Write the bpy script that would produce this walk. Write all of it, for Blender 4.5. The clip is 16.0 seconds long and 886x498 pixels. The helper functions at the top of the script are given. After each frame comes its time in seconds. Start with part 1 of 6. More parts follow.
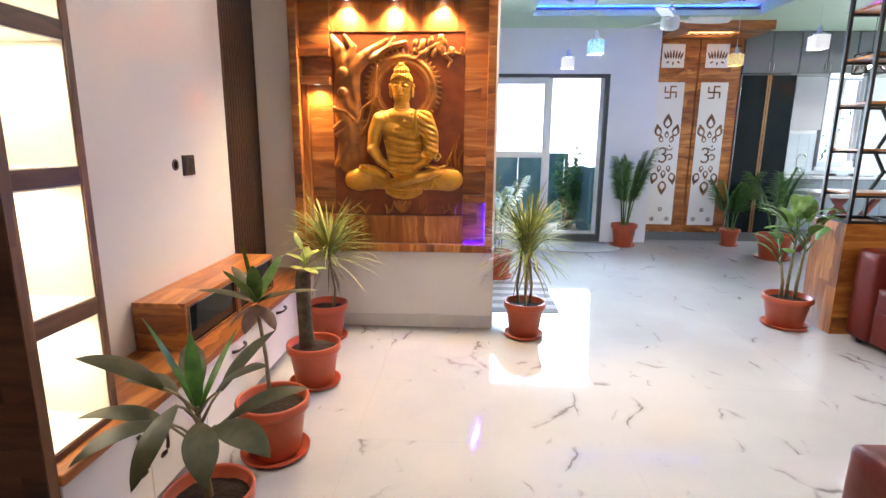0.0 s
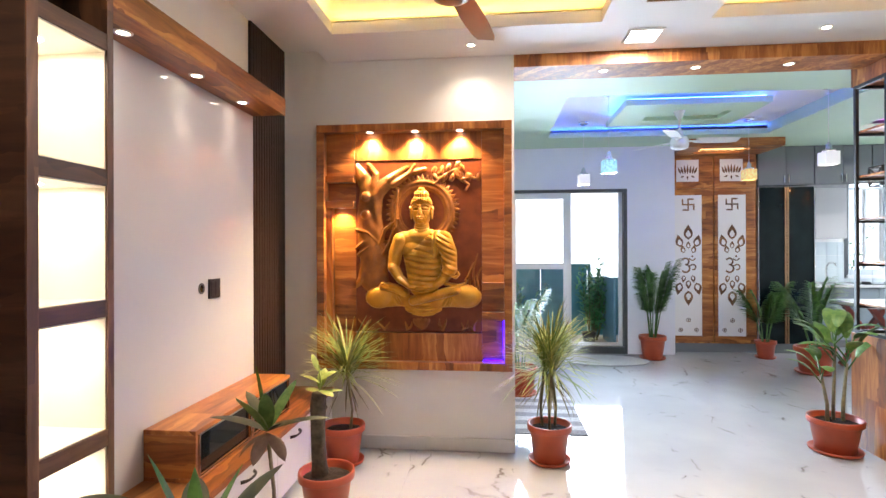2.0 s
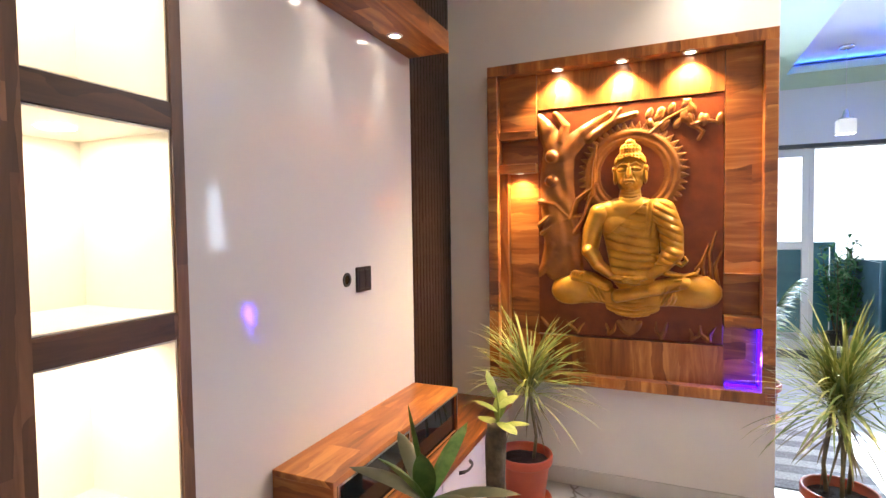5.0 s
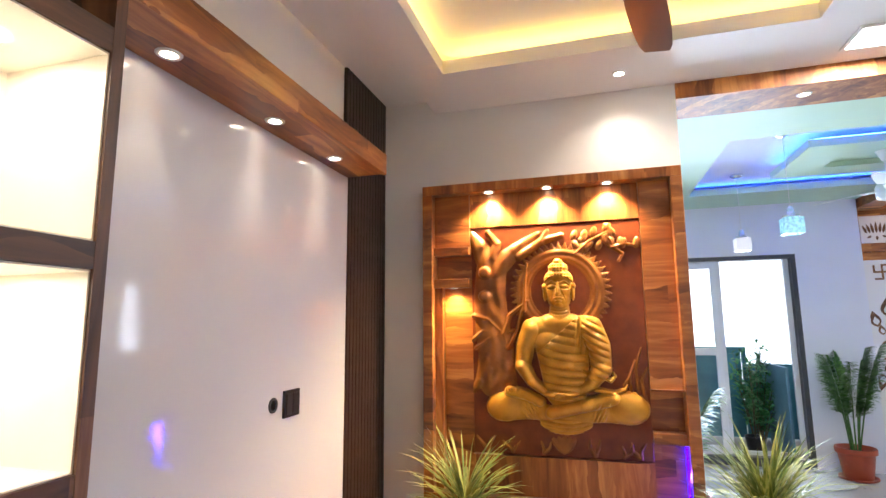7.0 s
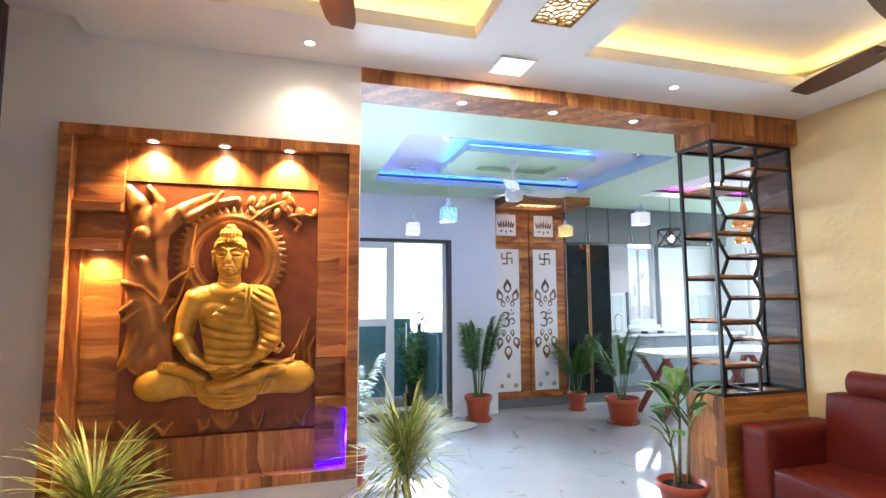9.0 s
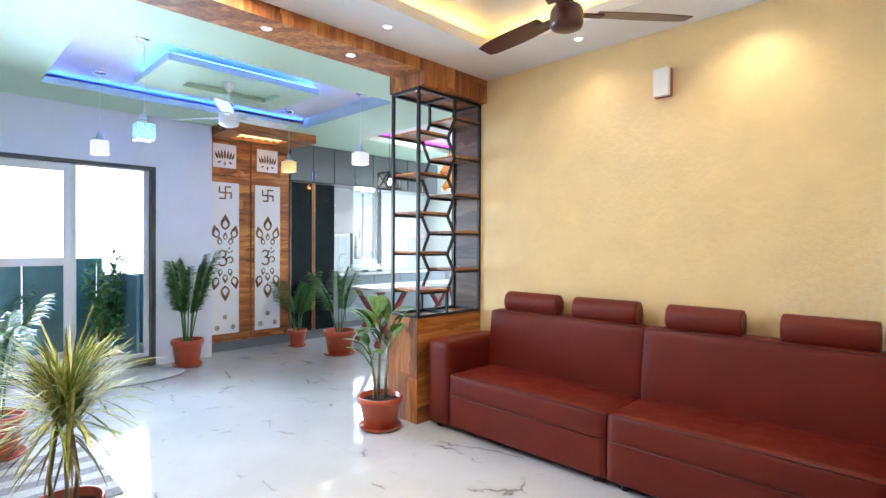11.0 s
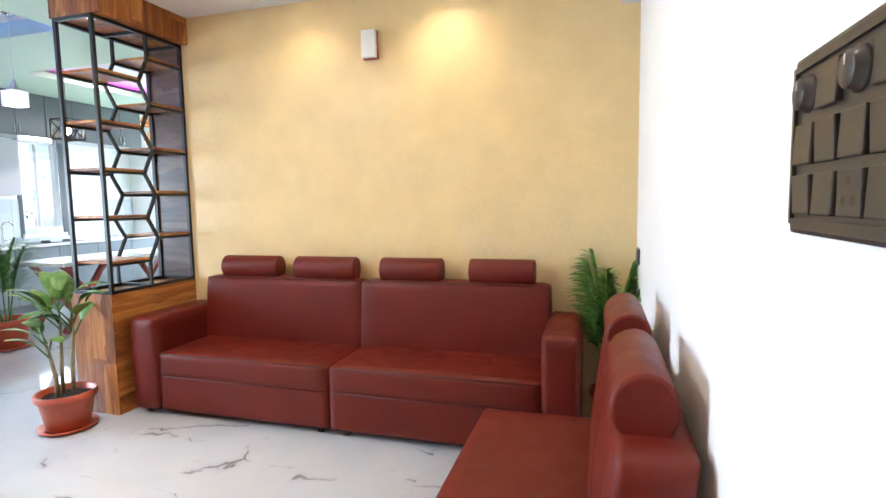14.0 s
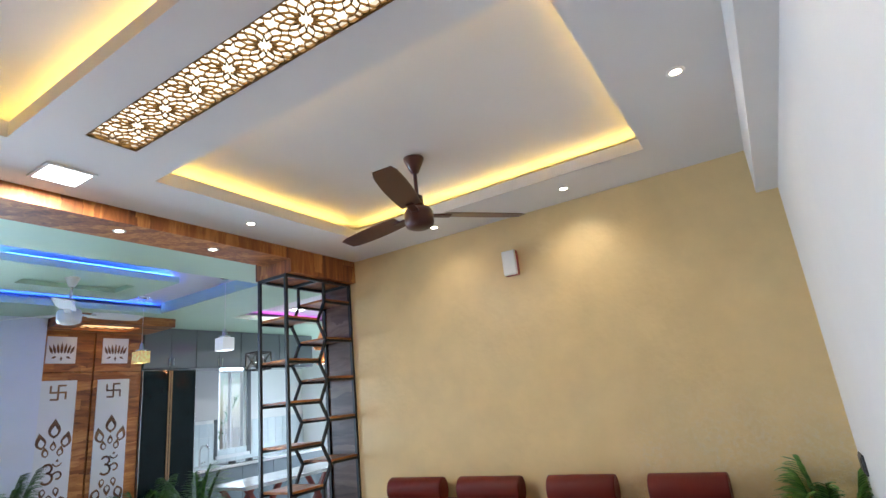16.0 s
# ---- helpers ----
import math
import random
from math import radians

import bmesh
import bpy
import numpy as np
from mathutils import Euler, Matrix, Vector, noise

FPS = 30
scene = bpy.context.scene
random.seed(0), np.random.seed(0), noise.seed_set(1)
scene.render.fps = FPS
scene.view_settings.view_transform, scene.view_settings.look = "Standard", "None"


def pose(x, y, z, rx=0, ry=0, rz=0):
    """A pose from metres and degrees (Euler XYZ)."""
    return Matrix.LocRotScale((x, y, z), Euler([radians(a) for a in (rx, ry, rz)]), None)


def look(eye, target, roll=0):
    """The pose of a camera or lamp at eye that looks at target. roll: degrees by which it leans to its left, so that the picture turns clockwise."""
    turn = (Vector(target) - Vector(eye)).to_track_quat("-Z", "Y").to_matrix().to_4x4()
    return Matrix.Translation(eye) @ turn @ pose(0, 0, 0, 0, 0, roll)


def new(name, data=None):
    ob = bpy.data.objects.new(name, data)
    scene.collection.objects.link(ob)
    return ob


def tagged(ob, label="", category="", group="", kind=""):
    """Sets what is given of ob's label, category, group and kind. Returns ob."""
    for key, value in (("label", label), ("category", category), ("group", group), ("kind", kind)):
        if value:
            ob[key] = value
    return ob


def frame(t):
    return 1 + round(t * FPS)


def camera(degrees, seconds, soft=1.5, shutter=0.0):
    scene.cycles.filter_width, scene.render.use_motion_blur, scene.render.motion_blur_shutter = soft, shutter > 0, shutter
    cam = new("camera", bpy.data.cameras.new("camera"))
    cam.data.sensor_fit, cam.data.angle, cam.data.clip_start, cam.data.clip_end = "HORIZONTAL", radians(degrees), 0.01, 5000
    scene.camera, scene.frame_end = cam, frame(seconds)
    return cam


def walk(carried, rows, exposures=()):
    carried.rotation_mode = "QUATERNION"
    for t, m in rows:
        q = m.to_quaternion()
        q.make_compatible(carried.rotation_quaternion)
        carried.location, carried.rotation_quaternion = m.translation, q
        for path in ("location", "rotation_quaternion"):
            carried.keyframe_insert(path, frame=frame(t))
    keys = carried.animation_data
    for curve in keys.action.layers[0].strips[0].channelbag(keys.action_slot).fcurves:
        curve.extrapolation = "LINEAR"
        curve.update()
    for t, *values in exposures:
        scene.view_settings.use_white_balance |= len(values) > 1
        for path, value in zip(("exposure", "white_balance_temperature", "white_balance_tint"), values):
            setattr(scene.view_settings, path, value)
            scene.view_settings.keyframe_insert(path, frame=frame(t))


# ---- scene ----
cam = camera(81.1, 16.0)
PATH = [
    (0, (-0.163, 2.322, 1.305), (-0.257, 4.278, 0.9), 0.5),
    (0.5, (-0.161, 2.315, 1.36), (-0.266, 4.3, 1.138), -0.0),
    (1, (-0.155, 2.3, 1.385), (-0.265, 4.297, 1.347), -0.4),
    (1.5, (-0.129, 2.294, 1.398), (-0.259, 4.288, 1.464), -0.5),
    (2, (-0.115, 2.319, 1.376), (-0.313, 4.309, 1.379), -0.2),
    (2.5, (-0.13, 2.404, 1.246), (-0.43, 4.374, 1.077), 0.7),
    (3, (-0.227, 2.531, 1.164), (-0.627, 4.468, 0.868), 1.2),
    (3.5, (-0.315, 2.65, 1.193), (-0.839, 4.554, 0.872), 1.1),
    (4, (-0.383, 2.886, 1.25), (-1.06, 4.747, 0.965), 0.4),
    (4.5, (-0.391, 3.063, 1.31), (-1.175, 4.892, 1.108), -0.3),
    (5, (-0.431, 3.094, 1.381), (-1.232, 4.925, 1.3), -0.8),
    (5.2, (-0.437, 3.087, 1.412), (-1.243, 4.918, 1.387), -1.1),
    (7.3, (-0.436, 3.084, 1.471), (-0.859, 5.016, 1.769), -0.7),
    (7.5, (-0.438, 3.091, 1.465), (-0.753, 5.046, 1.752), -0.8),
    (8, (-0.405, 3.115, 1.452), (-0.423, 5.098, 1.707), -0.6),
    (8.5, (-0.357, 3.122, 1.452), (-0.084, 5.092, 1.67), -0.3),
    (9, (-0.335, 3.129, 1.438), (0.233, 5.037, 1.628), -0.3),
    (9.5, (-0.297, 3.122, 1.439), (0.543, 4.93, 1.601), -0.1),
    (9.7, (-0.283, 3.121, 1.431), (0.659, 4.878, 1.588), -0.2),
    (11.8, (-0.143, 3.046, 1.264), (1.487, 4.191, 1.078), 0.2),
    (12, (-0.134, 3.04, 1.249), (1.544, 4.105, 1.02), 0.0),
    (12.5, (-0.104, 3.021, 1.244), (1.68, 3.874, 0.946), 0.1),
    (13, (-0.088, 2.99, 1.265), (1.775, 3.65, 0.957), -0.2),
    (13.5, (-0.085, 2.974, 1.301), (1.814, 3.538, 1.028), -0.7),
    (14, (-0.099, 2.977, 1.337), (1.809, 3.548, 1.155), -1.0),
    (14.5, (-0.113, 2.982, 1.387), (1.778, 3.632, 1.369), -2.0),
    (15, (-0.156, 2.976, 1.442), (1.686, 3.733, 1.625), -3.1),
    (15.5, (-0.186, 2.971, 1.472), (1.577, 3.842, 1.841), -4.2),
    (16, (-0.204, 2.983, 1.507), (1.45, 3.966, 2.052), -6.1),
]
walk(cam, [(t, look(eye, target, roll)) for t, eye, target, roll in PATH],
     exposures=[(0, -0.03, 6300, 14), (5, -0.10, 6250, 14), (9, -0.07, 6000, 12), (12, 0.16, 6050, 10), (12.5, 0.26, 6050, 10), (13, 0.52, 6100, 10), (13.5, 0.52, 6100, 10), (14.0, 0.22, 6100, 11), (14.5, 0.10, 6050, 11), (15.5, -0.42, 5850, 8), (16, -0.66, 5850, 10)])

# ---- world and exposure ----
world = bpy.data.worlds.new("world")
scene.world = world
world.use_nodes = True
wn = world.node_tree
sky = wn.nodes.new("ShaderNodeTexSky")
sky.sky_type = "NISHITA"
sky.sun_disc = False
sky.sun_elevation, sky.sun_rotation = radians(43), radians(198)
wn.nodes["Background"].inputs[1].default_value = 0.15
wn.links.new(sky.outputs[0], wn.nodes["Background"].inputs[0])
sun = new("sun", bpy.data.lights.new("sun", "SUN"))
sun.data.energy, sun.data.angle, sun.data.color = 3.0, radians(0.5), (1.0, 0.95, 0.88)
sun.matrix_world = look((0, 0, 10), (-2.0, 6.0, 4.0))


# ---- materials ----
def mat(name, color, rough=0.5, metal=0.0, var=0.06, scale=6.0, bump=0.0, bscale=60.0, coat=0.0, emit=None, strength=0.0, spec=None):
    """A surface whose colour wavers a little at two sizes, with fine relief."""
    m = bpy.data.materials.new(name)
    m.use_nodes = True
    nt = m.node_tree
    b = nt.nodes["Principled BSDF"]
    b.inputs["Roughness"].default_value = rough
    b.inputs["Metallic"].default_value = metal
    b.inputs["Coat Weight"].default_value = coat
    if spec is not None:
        b.inputs["Specular IOR Level"].default_value = spec
    tc = nt.nodes.new("ShaderNodeTexCoord")
    n1 = nt.nodes.new("ShaderNodeTexNoise")
    n1.inputs["Scale"].default_value = scale
    n1.inputs["Detail"].default_value = 6
    nt.links.new(tc.outputs["Object"], n1.inputs["Vector"])
    ramp = nt.nodes.new("ShaderNodeValToRGB")
    c = color
    ramp.color_ramp.elements[0].position, ramp.color_ramp.elements[1].position = 0.3, 0.7
    ramp.color_ramp.elements[0].color = (*[max(0, v * (1 - var)) for v in c], 1)
    ramp.color_ramp.elements[1].color = (*[min(1, v * (1 + var)) for v in c], 1)
    nt.links.new(n1.outputs["Fac"], ramp.inputs["Fac"])
    nt.links.new(ramp.outputs["Color"], b.inputs["Base Color"])
    if bump:
        n2 = nt.nodes.new("ShaderNodeTexNoise")
        n2.inputs["Scale"].default_value = bscale
        n2.inputs["Detail"].default_value = 4
        bp = nt.nodes.new("ShaderNodeBump")
        bp.inputs["Strength"].default_value = bump
        bp.inputs["Distance"].default_value = 0.01
        nt.links.new(tc.outputs["Object"], n2.inputs["Vector"])
        nt.links.new(n2.outputs["Fac"], bp.inputs["Height"])
        nt.links.new(bp.outputs["Normal"], b.inputs["Normal"])
    if emit:
        b.inputs["Emission Color"].default_value = (*emit, 1)
        b.inputs["Emission Strength"].default_value = strength
    return m


def ramp_of(nt, stops):
    r = nt.nodes.new("ShaderNodeValToRGB")
    els = r.color_ramp.elements
    while len(els) < len(stops):
        els.new(0.5)
    for e, (p, c) in zip(els, stops):
        e.position, e.color = p, (*c, 1)
    return r


def wood(name, axis, dark, mid, light, rough=0.34, coat=0.1, scale=1.0, contrast=1.0):
    """Laminate of staggered walnut strips running along one axis (0 x, 1 y, 2 z), each with its own grain."""
    m = bpy.data.materials.new(name)
    m.use_nodes = True
    nt = m.node_tree
    b = nt.nodes["Principled BSDF"]
    b.inputs["Roughness"].default_value = rough
    b.inputs["Coat Weight"].default_value = coat
    b.inputs["Coat Roughness"].default_value = 0.12
    tc = nt.nodes.new("ShaderNodeTexCoord")

    def math_node(op, p, q, r=None):
        n = nt.nodes.new("ShaderNodeMath")
        n.operation = op
        for i, v in enumerate((p, q, r)):
            if v is None:
                continue
            if isinstance(v, (int, float)):
                n.inputs[i].default_value = v
            else:
                nt.links.new(v, n.inputs[i])
        return n.outputs[0]

    def white(p, q):
        c = nt.nodes.new("ShaderNodeCombineXYZ")
        for i, v in enumerate((p, q)):
            if isinstance(v, (int, float)):
                c.inputs[i].default_value = v
            else:
                nt.links.new(v, c.inputs[i])
        w = nt.nodes.new("ShaderNodeTexWhiteNoise")
        w.noise_dimensions = "2D"
        nt.links.new(c.outputs[0], w.inputs["Vector"])
        return w.outputs["Value"]

    sep = nt.nodes.new("ShaderNodeSeparateXYZ")
    nt.links.new(tc.outputs["Object"], sep.inputs[0])
    along = sep.outputs[axis]
    p, q = [sep.outputs[i] for i in range(3) if i != axis]
    wav = nt.nodes.new("ShaderNodeMapping")
    sc = [6.0 * scale] * 3
    sc[axis] = 2.6 * scale
    wav.inputs["Scale"].default_value = sc
    nt.links.new(tc.outputs["Object"], wav.inputs["Vector"])
    wob = nt.nodes.new("ShaderNodeTexNoise")
    wob.inputs["Scale"].default_value = 1.0
    wob.inputs["Detail"].default_value = 4
    nt.links.new(wav.outputs[0], wob.inputs["Vector"])
    cross = math_node("MULTIPLY", math_node("ADD", p, q), 11.5 * scale)
    cross = math_node("MULTIPLY_ADD", wob.outputs["Fac"], 2.6, cross)
    strip = math_node("FLOOR", cross, 0.0)
    shift = math_node("MULTIPLY_ADD", white(strip, 3.7), 9.0, math_node("MULTIPLY", along, 1.25 * scale))
    piece = white(strip, math_node("FLOOR", shift, 0.0))
    # grain drawn out along the strip, offset from piece to piece
    mp = nt.nodes.new("ShaderNodeMapping")
    sg = [13.0 * scale] * 3
    sg[axis] = 1.5 * scale
    mp.inputs["Scale"].default_value = sg
    nt.links.new(tc.outputs["Object"], mp.inputs["Vector"])
    off = nt.nodes.new("ShaderNodeVectorMath")
    off.operation = "ADD"
    comb = nt.nodes.new("ShaderNodeCombineXYZ")
    for i in range(3):
        nt.links.new(math_node("MULTIPLY", piece, 17.0 + 5 * i), comb.inputs[i])
    nt.links.new(mp.outputs[0], off.inputs[0])
    nt.links.new(comb.outputs[0], off.inputs[1])
    n1 = nt.nodes.new("ShaderNodeTexNoise")
    n1.inputs["Scale"].default_value = 1.0
    n1.inputs["Detail"].default_value = 8
    n1.inputs["Roughness"].default_value = 0.6
    n1.inputs["Distortion"].default_value = 1.3
    nt.links.new(off.outputs[0], n1.inputs["Vector"])
    val = math_node("MULTIPLY_ADD", piece, 0.36 * contrast, math_node("MULTIPLY_ADD", n1.outputs["Fac"], 1.25, -0.30))
    deep = tuple(0.5 * d + 0.5 * m2 for d, m2 in zip(dark, mid))
    r = ramp_of(nt, [(0.16, dark), (0.34, deep), (0.54, mid), (0.80, light), (1.0, light)])
    nt.links.new(val, r.inputs["Fac"])
    nt.links.new(r.outputs["Color"], b.inputs["Base Color"])
    bp = nt.nodes.new("ShaderNodeBump")
    bp.inputs["Strength"].default_value = 0.06
    bp.inputs["Distance"].default_value = 0.004
    nt.links.new(n1.outputs["Fac"], bp.inputs["Height"])
    nt.links.new(bp.outputs["Normal"], b.inputs["Normal"])
    return m


def marble(name):
    """Polished white floor tile with thin broken grey veins, each tile cut from another part of the slab."""
    m = bpy.data.materials.new(name)
    m.use_nodes = True
    nt = m.node_tree
    b = nt.nodes["Principled BSDF"]
    b.inputs["Roughness"].default_value = 0.065
    b.inputs["Specular IOR Level"].default_value = 0.55
    geo = nt.nodes.new("ShaderNodeNewGeometry")
    info = nt.nodes.new("ShaderNodeObjectInfo")
    far = nt.nodes.new("ShaderNodeVectorMath")
    far.operation = "MULTIPLY_ADD"
    nt.links.new(info.outputs["Random"], far.inputs[0])
    far.inputs[1].default_value = (31.0, 47.0, 0.0)
    nt.links.new(geo.outputs["Position"], far.inputs[2])
    warp = nt.nodes.new("ShaderNodeTexNoise")
    warp.inputs["Scale"].default_value = 1.9
    warp.inputs["Detail"].default_value = 6
    nt.links.new(far.outputs[0], warp.inputs["Vector"])
    add = nt.nodes.new("ShaderNodeMixRGB")
    add.blend_type = "ADD"
    add.inputs[0].default_value = 0.42
    nt.links.new(far.outputs[0], add.inputs[1])
    nt.links.new(warp.outputs["Color"], add.inputs[2])

    def veins(scale, angle, thin, low, high, gate_scale):
        slant = nt.nodes.new("ShaderNodeMapping")
        slant.inputs["Rotation"].default_value = (0, 0, radians(angle))
        slant.inputs["Scale"].default_value = (1.0, 0.36, 1.0)
        nt.links.new(add.outputs[0], slant.inputs["Vector"])
        vo = nt.nodes.new("ShaderNodeTexVoronoi")
        vo.feature = "DISTANCE_TO_EDGE"
        vo.inputs["Scale"].default_value = scale
        nt.links.new(slant.outputs[0], vo.inputs["Vector"])
        vein = ramp_of(nt, [(0.0, (1, 1, 1)), (thin * 0.4, (0.75, 0.75, 0.75)), (thin, (0.16, 0.16, 0.16)), (thin * 4, (0, 0, 0))])
        nt.links.new(vo.outputs["Distance"], vein.inputs["Fac"])
        gate = nt.nodes.new("ShaderNodeTexNoise")
        gate.inputs["Scale"].default_value = gate_scale
        gate.inputs["Detail"].default_value = 4
        nt.links.new(far.outputs[0], gate.inputs["Vector"])
        g2 = ramp_of(nt, [(low, (0, 0, 0)), (high, (1, 1, 1))])
        nt.links.new(gate.outputs["Fac"], g2.inputs["Fac"])
        mul = nt.nodes.new("ShaderNodeMath")
        mul.operation = "MULTIPLY"
        nt.links.new(vein.outputs["Color"], mul.inputs[0])
        nt.links.new(g2.outputs["Color"], mul.inputs[1])
        return mul.outputs[0]

    both = nt.nodes.new("ShaderNodeMath")
    both.operation = "MAXIMUM"
    nt.links.new(veins(2.0, 38, 0.015, 0.53, 0.63, 2.8), both.inputs[0])
    nt.links.new(veins(3.4, 64, 0.011, 0.59, 0.68, 4.1), both.inputs[1])
    cloud = nt.nodes.new("ShaderNodeTexNoise")
    cloud.inputs["Scale"].default_value = 1.1
    cloud.inputs["Detail"].default_value = 7
    nt.links.new(geo.outputs["Position"], cloud.inputs["Vector"])
    base = ramp_of(nt, [(0.35, (0.415, 0.425, 0.445)), (0.6, (0.485, 0.490, 0.505))])
    nt.links.new(cloud.outputs["Fac"], base.inputs["Fac"])
    mix = nt.nodes.new("ShaderNodeMixRGB")
    nt.links.new(both.outputs[0], mix.inputs[0])
    nt.links.new(base.outputs["Color"], mix.inputs[1])
    mix.inputs[2].default_value = (0.17, 0.155, 0.145, 1)
    nt.links.new(mix.outputs[0], b.inputs["Base Color"])
    return m


def leather(name, color):
    """Leatherette: fine pebbled grain, slack creases and slightly worn sheen."""
    m = mat(name, color, 0.42, var=0.12, scale=4, bump=0.16, bscale=330, spec=0.27)
    nt = m.node_tree
    first = [n for n in nt.nodes if n.bl_idname == "ShaderNodeBump"][0]
    tc = [n for n in nt.nodes if n.bl_idname == "ShaderNodeTexCoord"][0]
    cre = nt.nodes.new("ShaderNodeTexNoise")
    cre.inputs["Scale"].default_value = 7.0
    cre.inputs["Detail"].default_value = 3
    cre.inputs["Distortion"].default_value = 0.8
    nt.links.new(tc.outputs["Object"], cre.inputs["Vector"])
    slack = nt.nodes.new("ShaderNodeBump")
    slack.inputs["Strength"].default_value = 0.38
    slack.inputs["Distance"].default_value = 0.012
    nt.links.new(cre.outputs["Fac"], slack.inputs["Height"])
    nt.links.new(slack.outputs["Normal"], first.inputs["Normal"])
    sheen = ramp_of(nt, [(0.3, (0.36, 0.36, 0.36)), (0.7, (0.52, 0.52, 0.52))])
    nt.links.new(cre.outputs["Fac"], sheen.inputs["Fac"])
    nt.links.new(sheen.outputs["Color"], nt.nodes["Principled BSDF"].inputs["Roughness"])
    return m


def sand_wall(name):
    """Sand-yellow trowelled paint, with patches of blistered, flaking plaster low on the wall."""
    m = mat(name, (0.76, 0.575, 0.29), 0.38, var=0.05, scale=5, bump=0.30, bscale=26)
    nt = m.node_tree
    b = nt.nodes["Principled BSDF"]
    first = [n for n in nt.nodes if n.bl_idname == "ShaderNodeBump"][0]
    ramp = [n for n in nt.nodes if n.bl_idname == "ShaderNodeValToRGB"][0]
    geo = nt.nodes.new("ShaderNodeNewGeometry")
    zone = nt.nodes.new("ShaderNodeTexNoise")
    zone.inputs["Scale"].default_value = 1.3
    zone.inputs["Detail"].default_value = 5
    sep = nt.nodes.new("ShaderNodeSeparateXYZ")
    nt.links.new(geo.outputs["Position"], sep.inputs[0])
    nt.links.new(geo.outputs["Position"], zone.inputs["Vector"])

    def fade(out, a, c):
        n = nt.nodes.new("ShaderNodeMapRange")
        n.interpolation_type = "SMOOTHSTEP"
        n.inputs["From Min"].default_value, n.inputs["From Max"].default_value = a, c
        nt.links.new(out, n.inputs["Value"])
        return n.outputs[0]

    def times(p, q):
        n = nt.nodes.new("ShaderNodeMath")
        n.operation = "MULTIPLY"
        nt.links.new(p, n.inputs[0])
        nt.links.new(q, n.inputs[1])
        return n.outputs[0]

    mask = times(times(fade(sep.outputs[1], 4.7, 3.5), fade(sep.outputs[2], 1.75, 1.0)), fade(zone.outputs["Fac"], 0.36, 0.56))
    flake = nt.nodes.new("ShaderNodeTexNoise")
    flake.inputs["Scale"].default_value = 34
    flake.inputs["Detail"].default_value = 7
    flake.inputs["Roughness"].default_value = 0.7
    nt.links.new(geo.outputs["Position"], flake.inputs["Vector"])
    torn = times(fade(flake.outputs["Fac"], 0.45, 0.66), mask)
    rel = nt.nodes.new("ShaderNodeBump")
    rel.inputs["Strength"].default_value = 0.45
    rel.inputs["Distance"].default_value = 0.010
    nt.links.new(torn, rel.inputs["Height"])
    nt.links.new(first.outputs["Normal"], rel.inputs["Normal"])
    nt.links.new(rel.outputs["Normal"], b.inputs["Normal"])
    mix = nt.nodes.new("ShaderNodeMixRGB")
    nt.links.new(times(torn, mask), mix.inputs[0])
    nt.links.new(ramp.outputs["Color"], mix.inputs[1])
    mix.inputs[2].default_value = (0.74, 0.60, 0.37, 1)
    nt.links.new(mix.outputs[0], b.inputs["Base Color"])
    return m


def glow(name, color, strength):
    m = bpy.data.materials.new(name)
    m.use_nodes = True
    nt = m.node_tree
    nt.nodes.remove(nt.nodes["Principled BSDF"])
    e = nt.nodes.new("ShaderNodeEmission")
    e.inputs[0].default_value, e.inputs[1].default_value = (*color, 1), strength
    nt.links.new(e.outputs[0], nt.nodes["Material Output"].inputs[0])
    return m


def glass(name, color=(1, 1, 1), rough=0.0):
    m = bpy.data.materials.new(name)
    m.use_nodes = True
    b = m.node_tree.nodes["Principled BSDF"]
    b.inputs["Base Color"].default_value = (*color, 1)
    b.inputs["Transmission Weight"].default_value = 1.0
    b.inputs["Roughness"].default_value = rough
    b.inputs["IOR"].default_value = 1.45
    return m


WOODC = ((0.095, 0.023, 0.006), (0.36, 0.118, 0.026), (0.60, 0.26, 0.066))
DARKC = ((0.012, 0.006, 0.004), (0.05, 0.024, 0.014), (0.10, 0.05, 0.028))
M_WOOD_X = wood("walnut along x", 0, *WOODC)
M_WOOD_Y = wood("walnut along y", 1, *WOODC)
M_WOOD_Z = wood("walnut along z", 2, *WOODC)
# walnut darkened for the niche column, its boards' shade put into the colour
M_SHADEWOOD = wood("shaded walnut", 1, (0.03, 0.012, 0.006), (0.12, 0.05, 0.022), (0.22, 0.10, 0.045), rough=0.5, coat=0.0)
M_SHADEWOOD_Z = wood("shaded walnut upright", 2, (0.03, 0.012, 0.006), (0.12, 0.05, 0.022), (0.22, 0.10, 0.045), rough=0.5, coat=0.0)
M_DARKWOOD = wood("dark walnut", 0, *DARKC, rough=0.5, coat=0.0)
M_BEAM = wood("matt walnut cladding", 2, *WOODC, rough=0.6, coat=0.0)
M_FLOOR = marble("polished marble tile")
M_WALL = mat("off-white wall paint", (0.79, 0.775, 0.75), 0.55, var=0.03, scale=3, bump=0.05, bscale=180)
M_WALLW = mat("white wall paint", (0.82, 0.81, 0.79), 0.5, var=0.02, scale=3, bump=0.05, bscale=180)
M_CEIL = mat("white ceiling paint", (0.79, 0.78, 0.77), 0.6, var=0.02, scale=2, bump=0.03, bscale=150)
M_MINT = mat("pale green ceiling paint", (0.54, 0.70, 0.53), 0.6, var=0.02, scale=2)
M_LAV = mat("cool white wall paint", (0.77, 0.78, 0.87), 0.5, var=0.02, scale=3, bump=0.04, bscale=150)
M_YELLOW = sand_wall("textured sand-yellow wall paint")
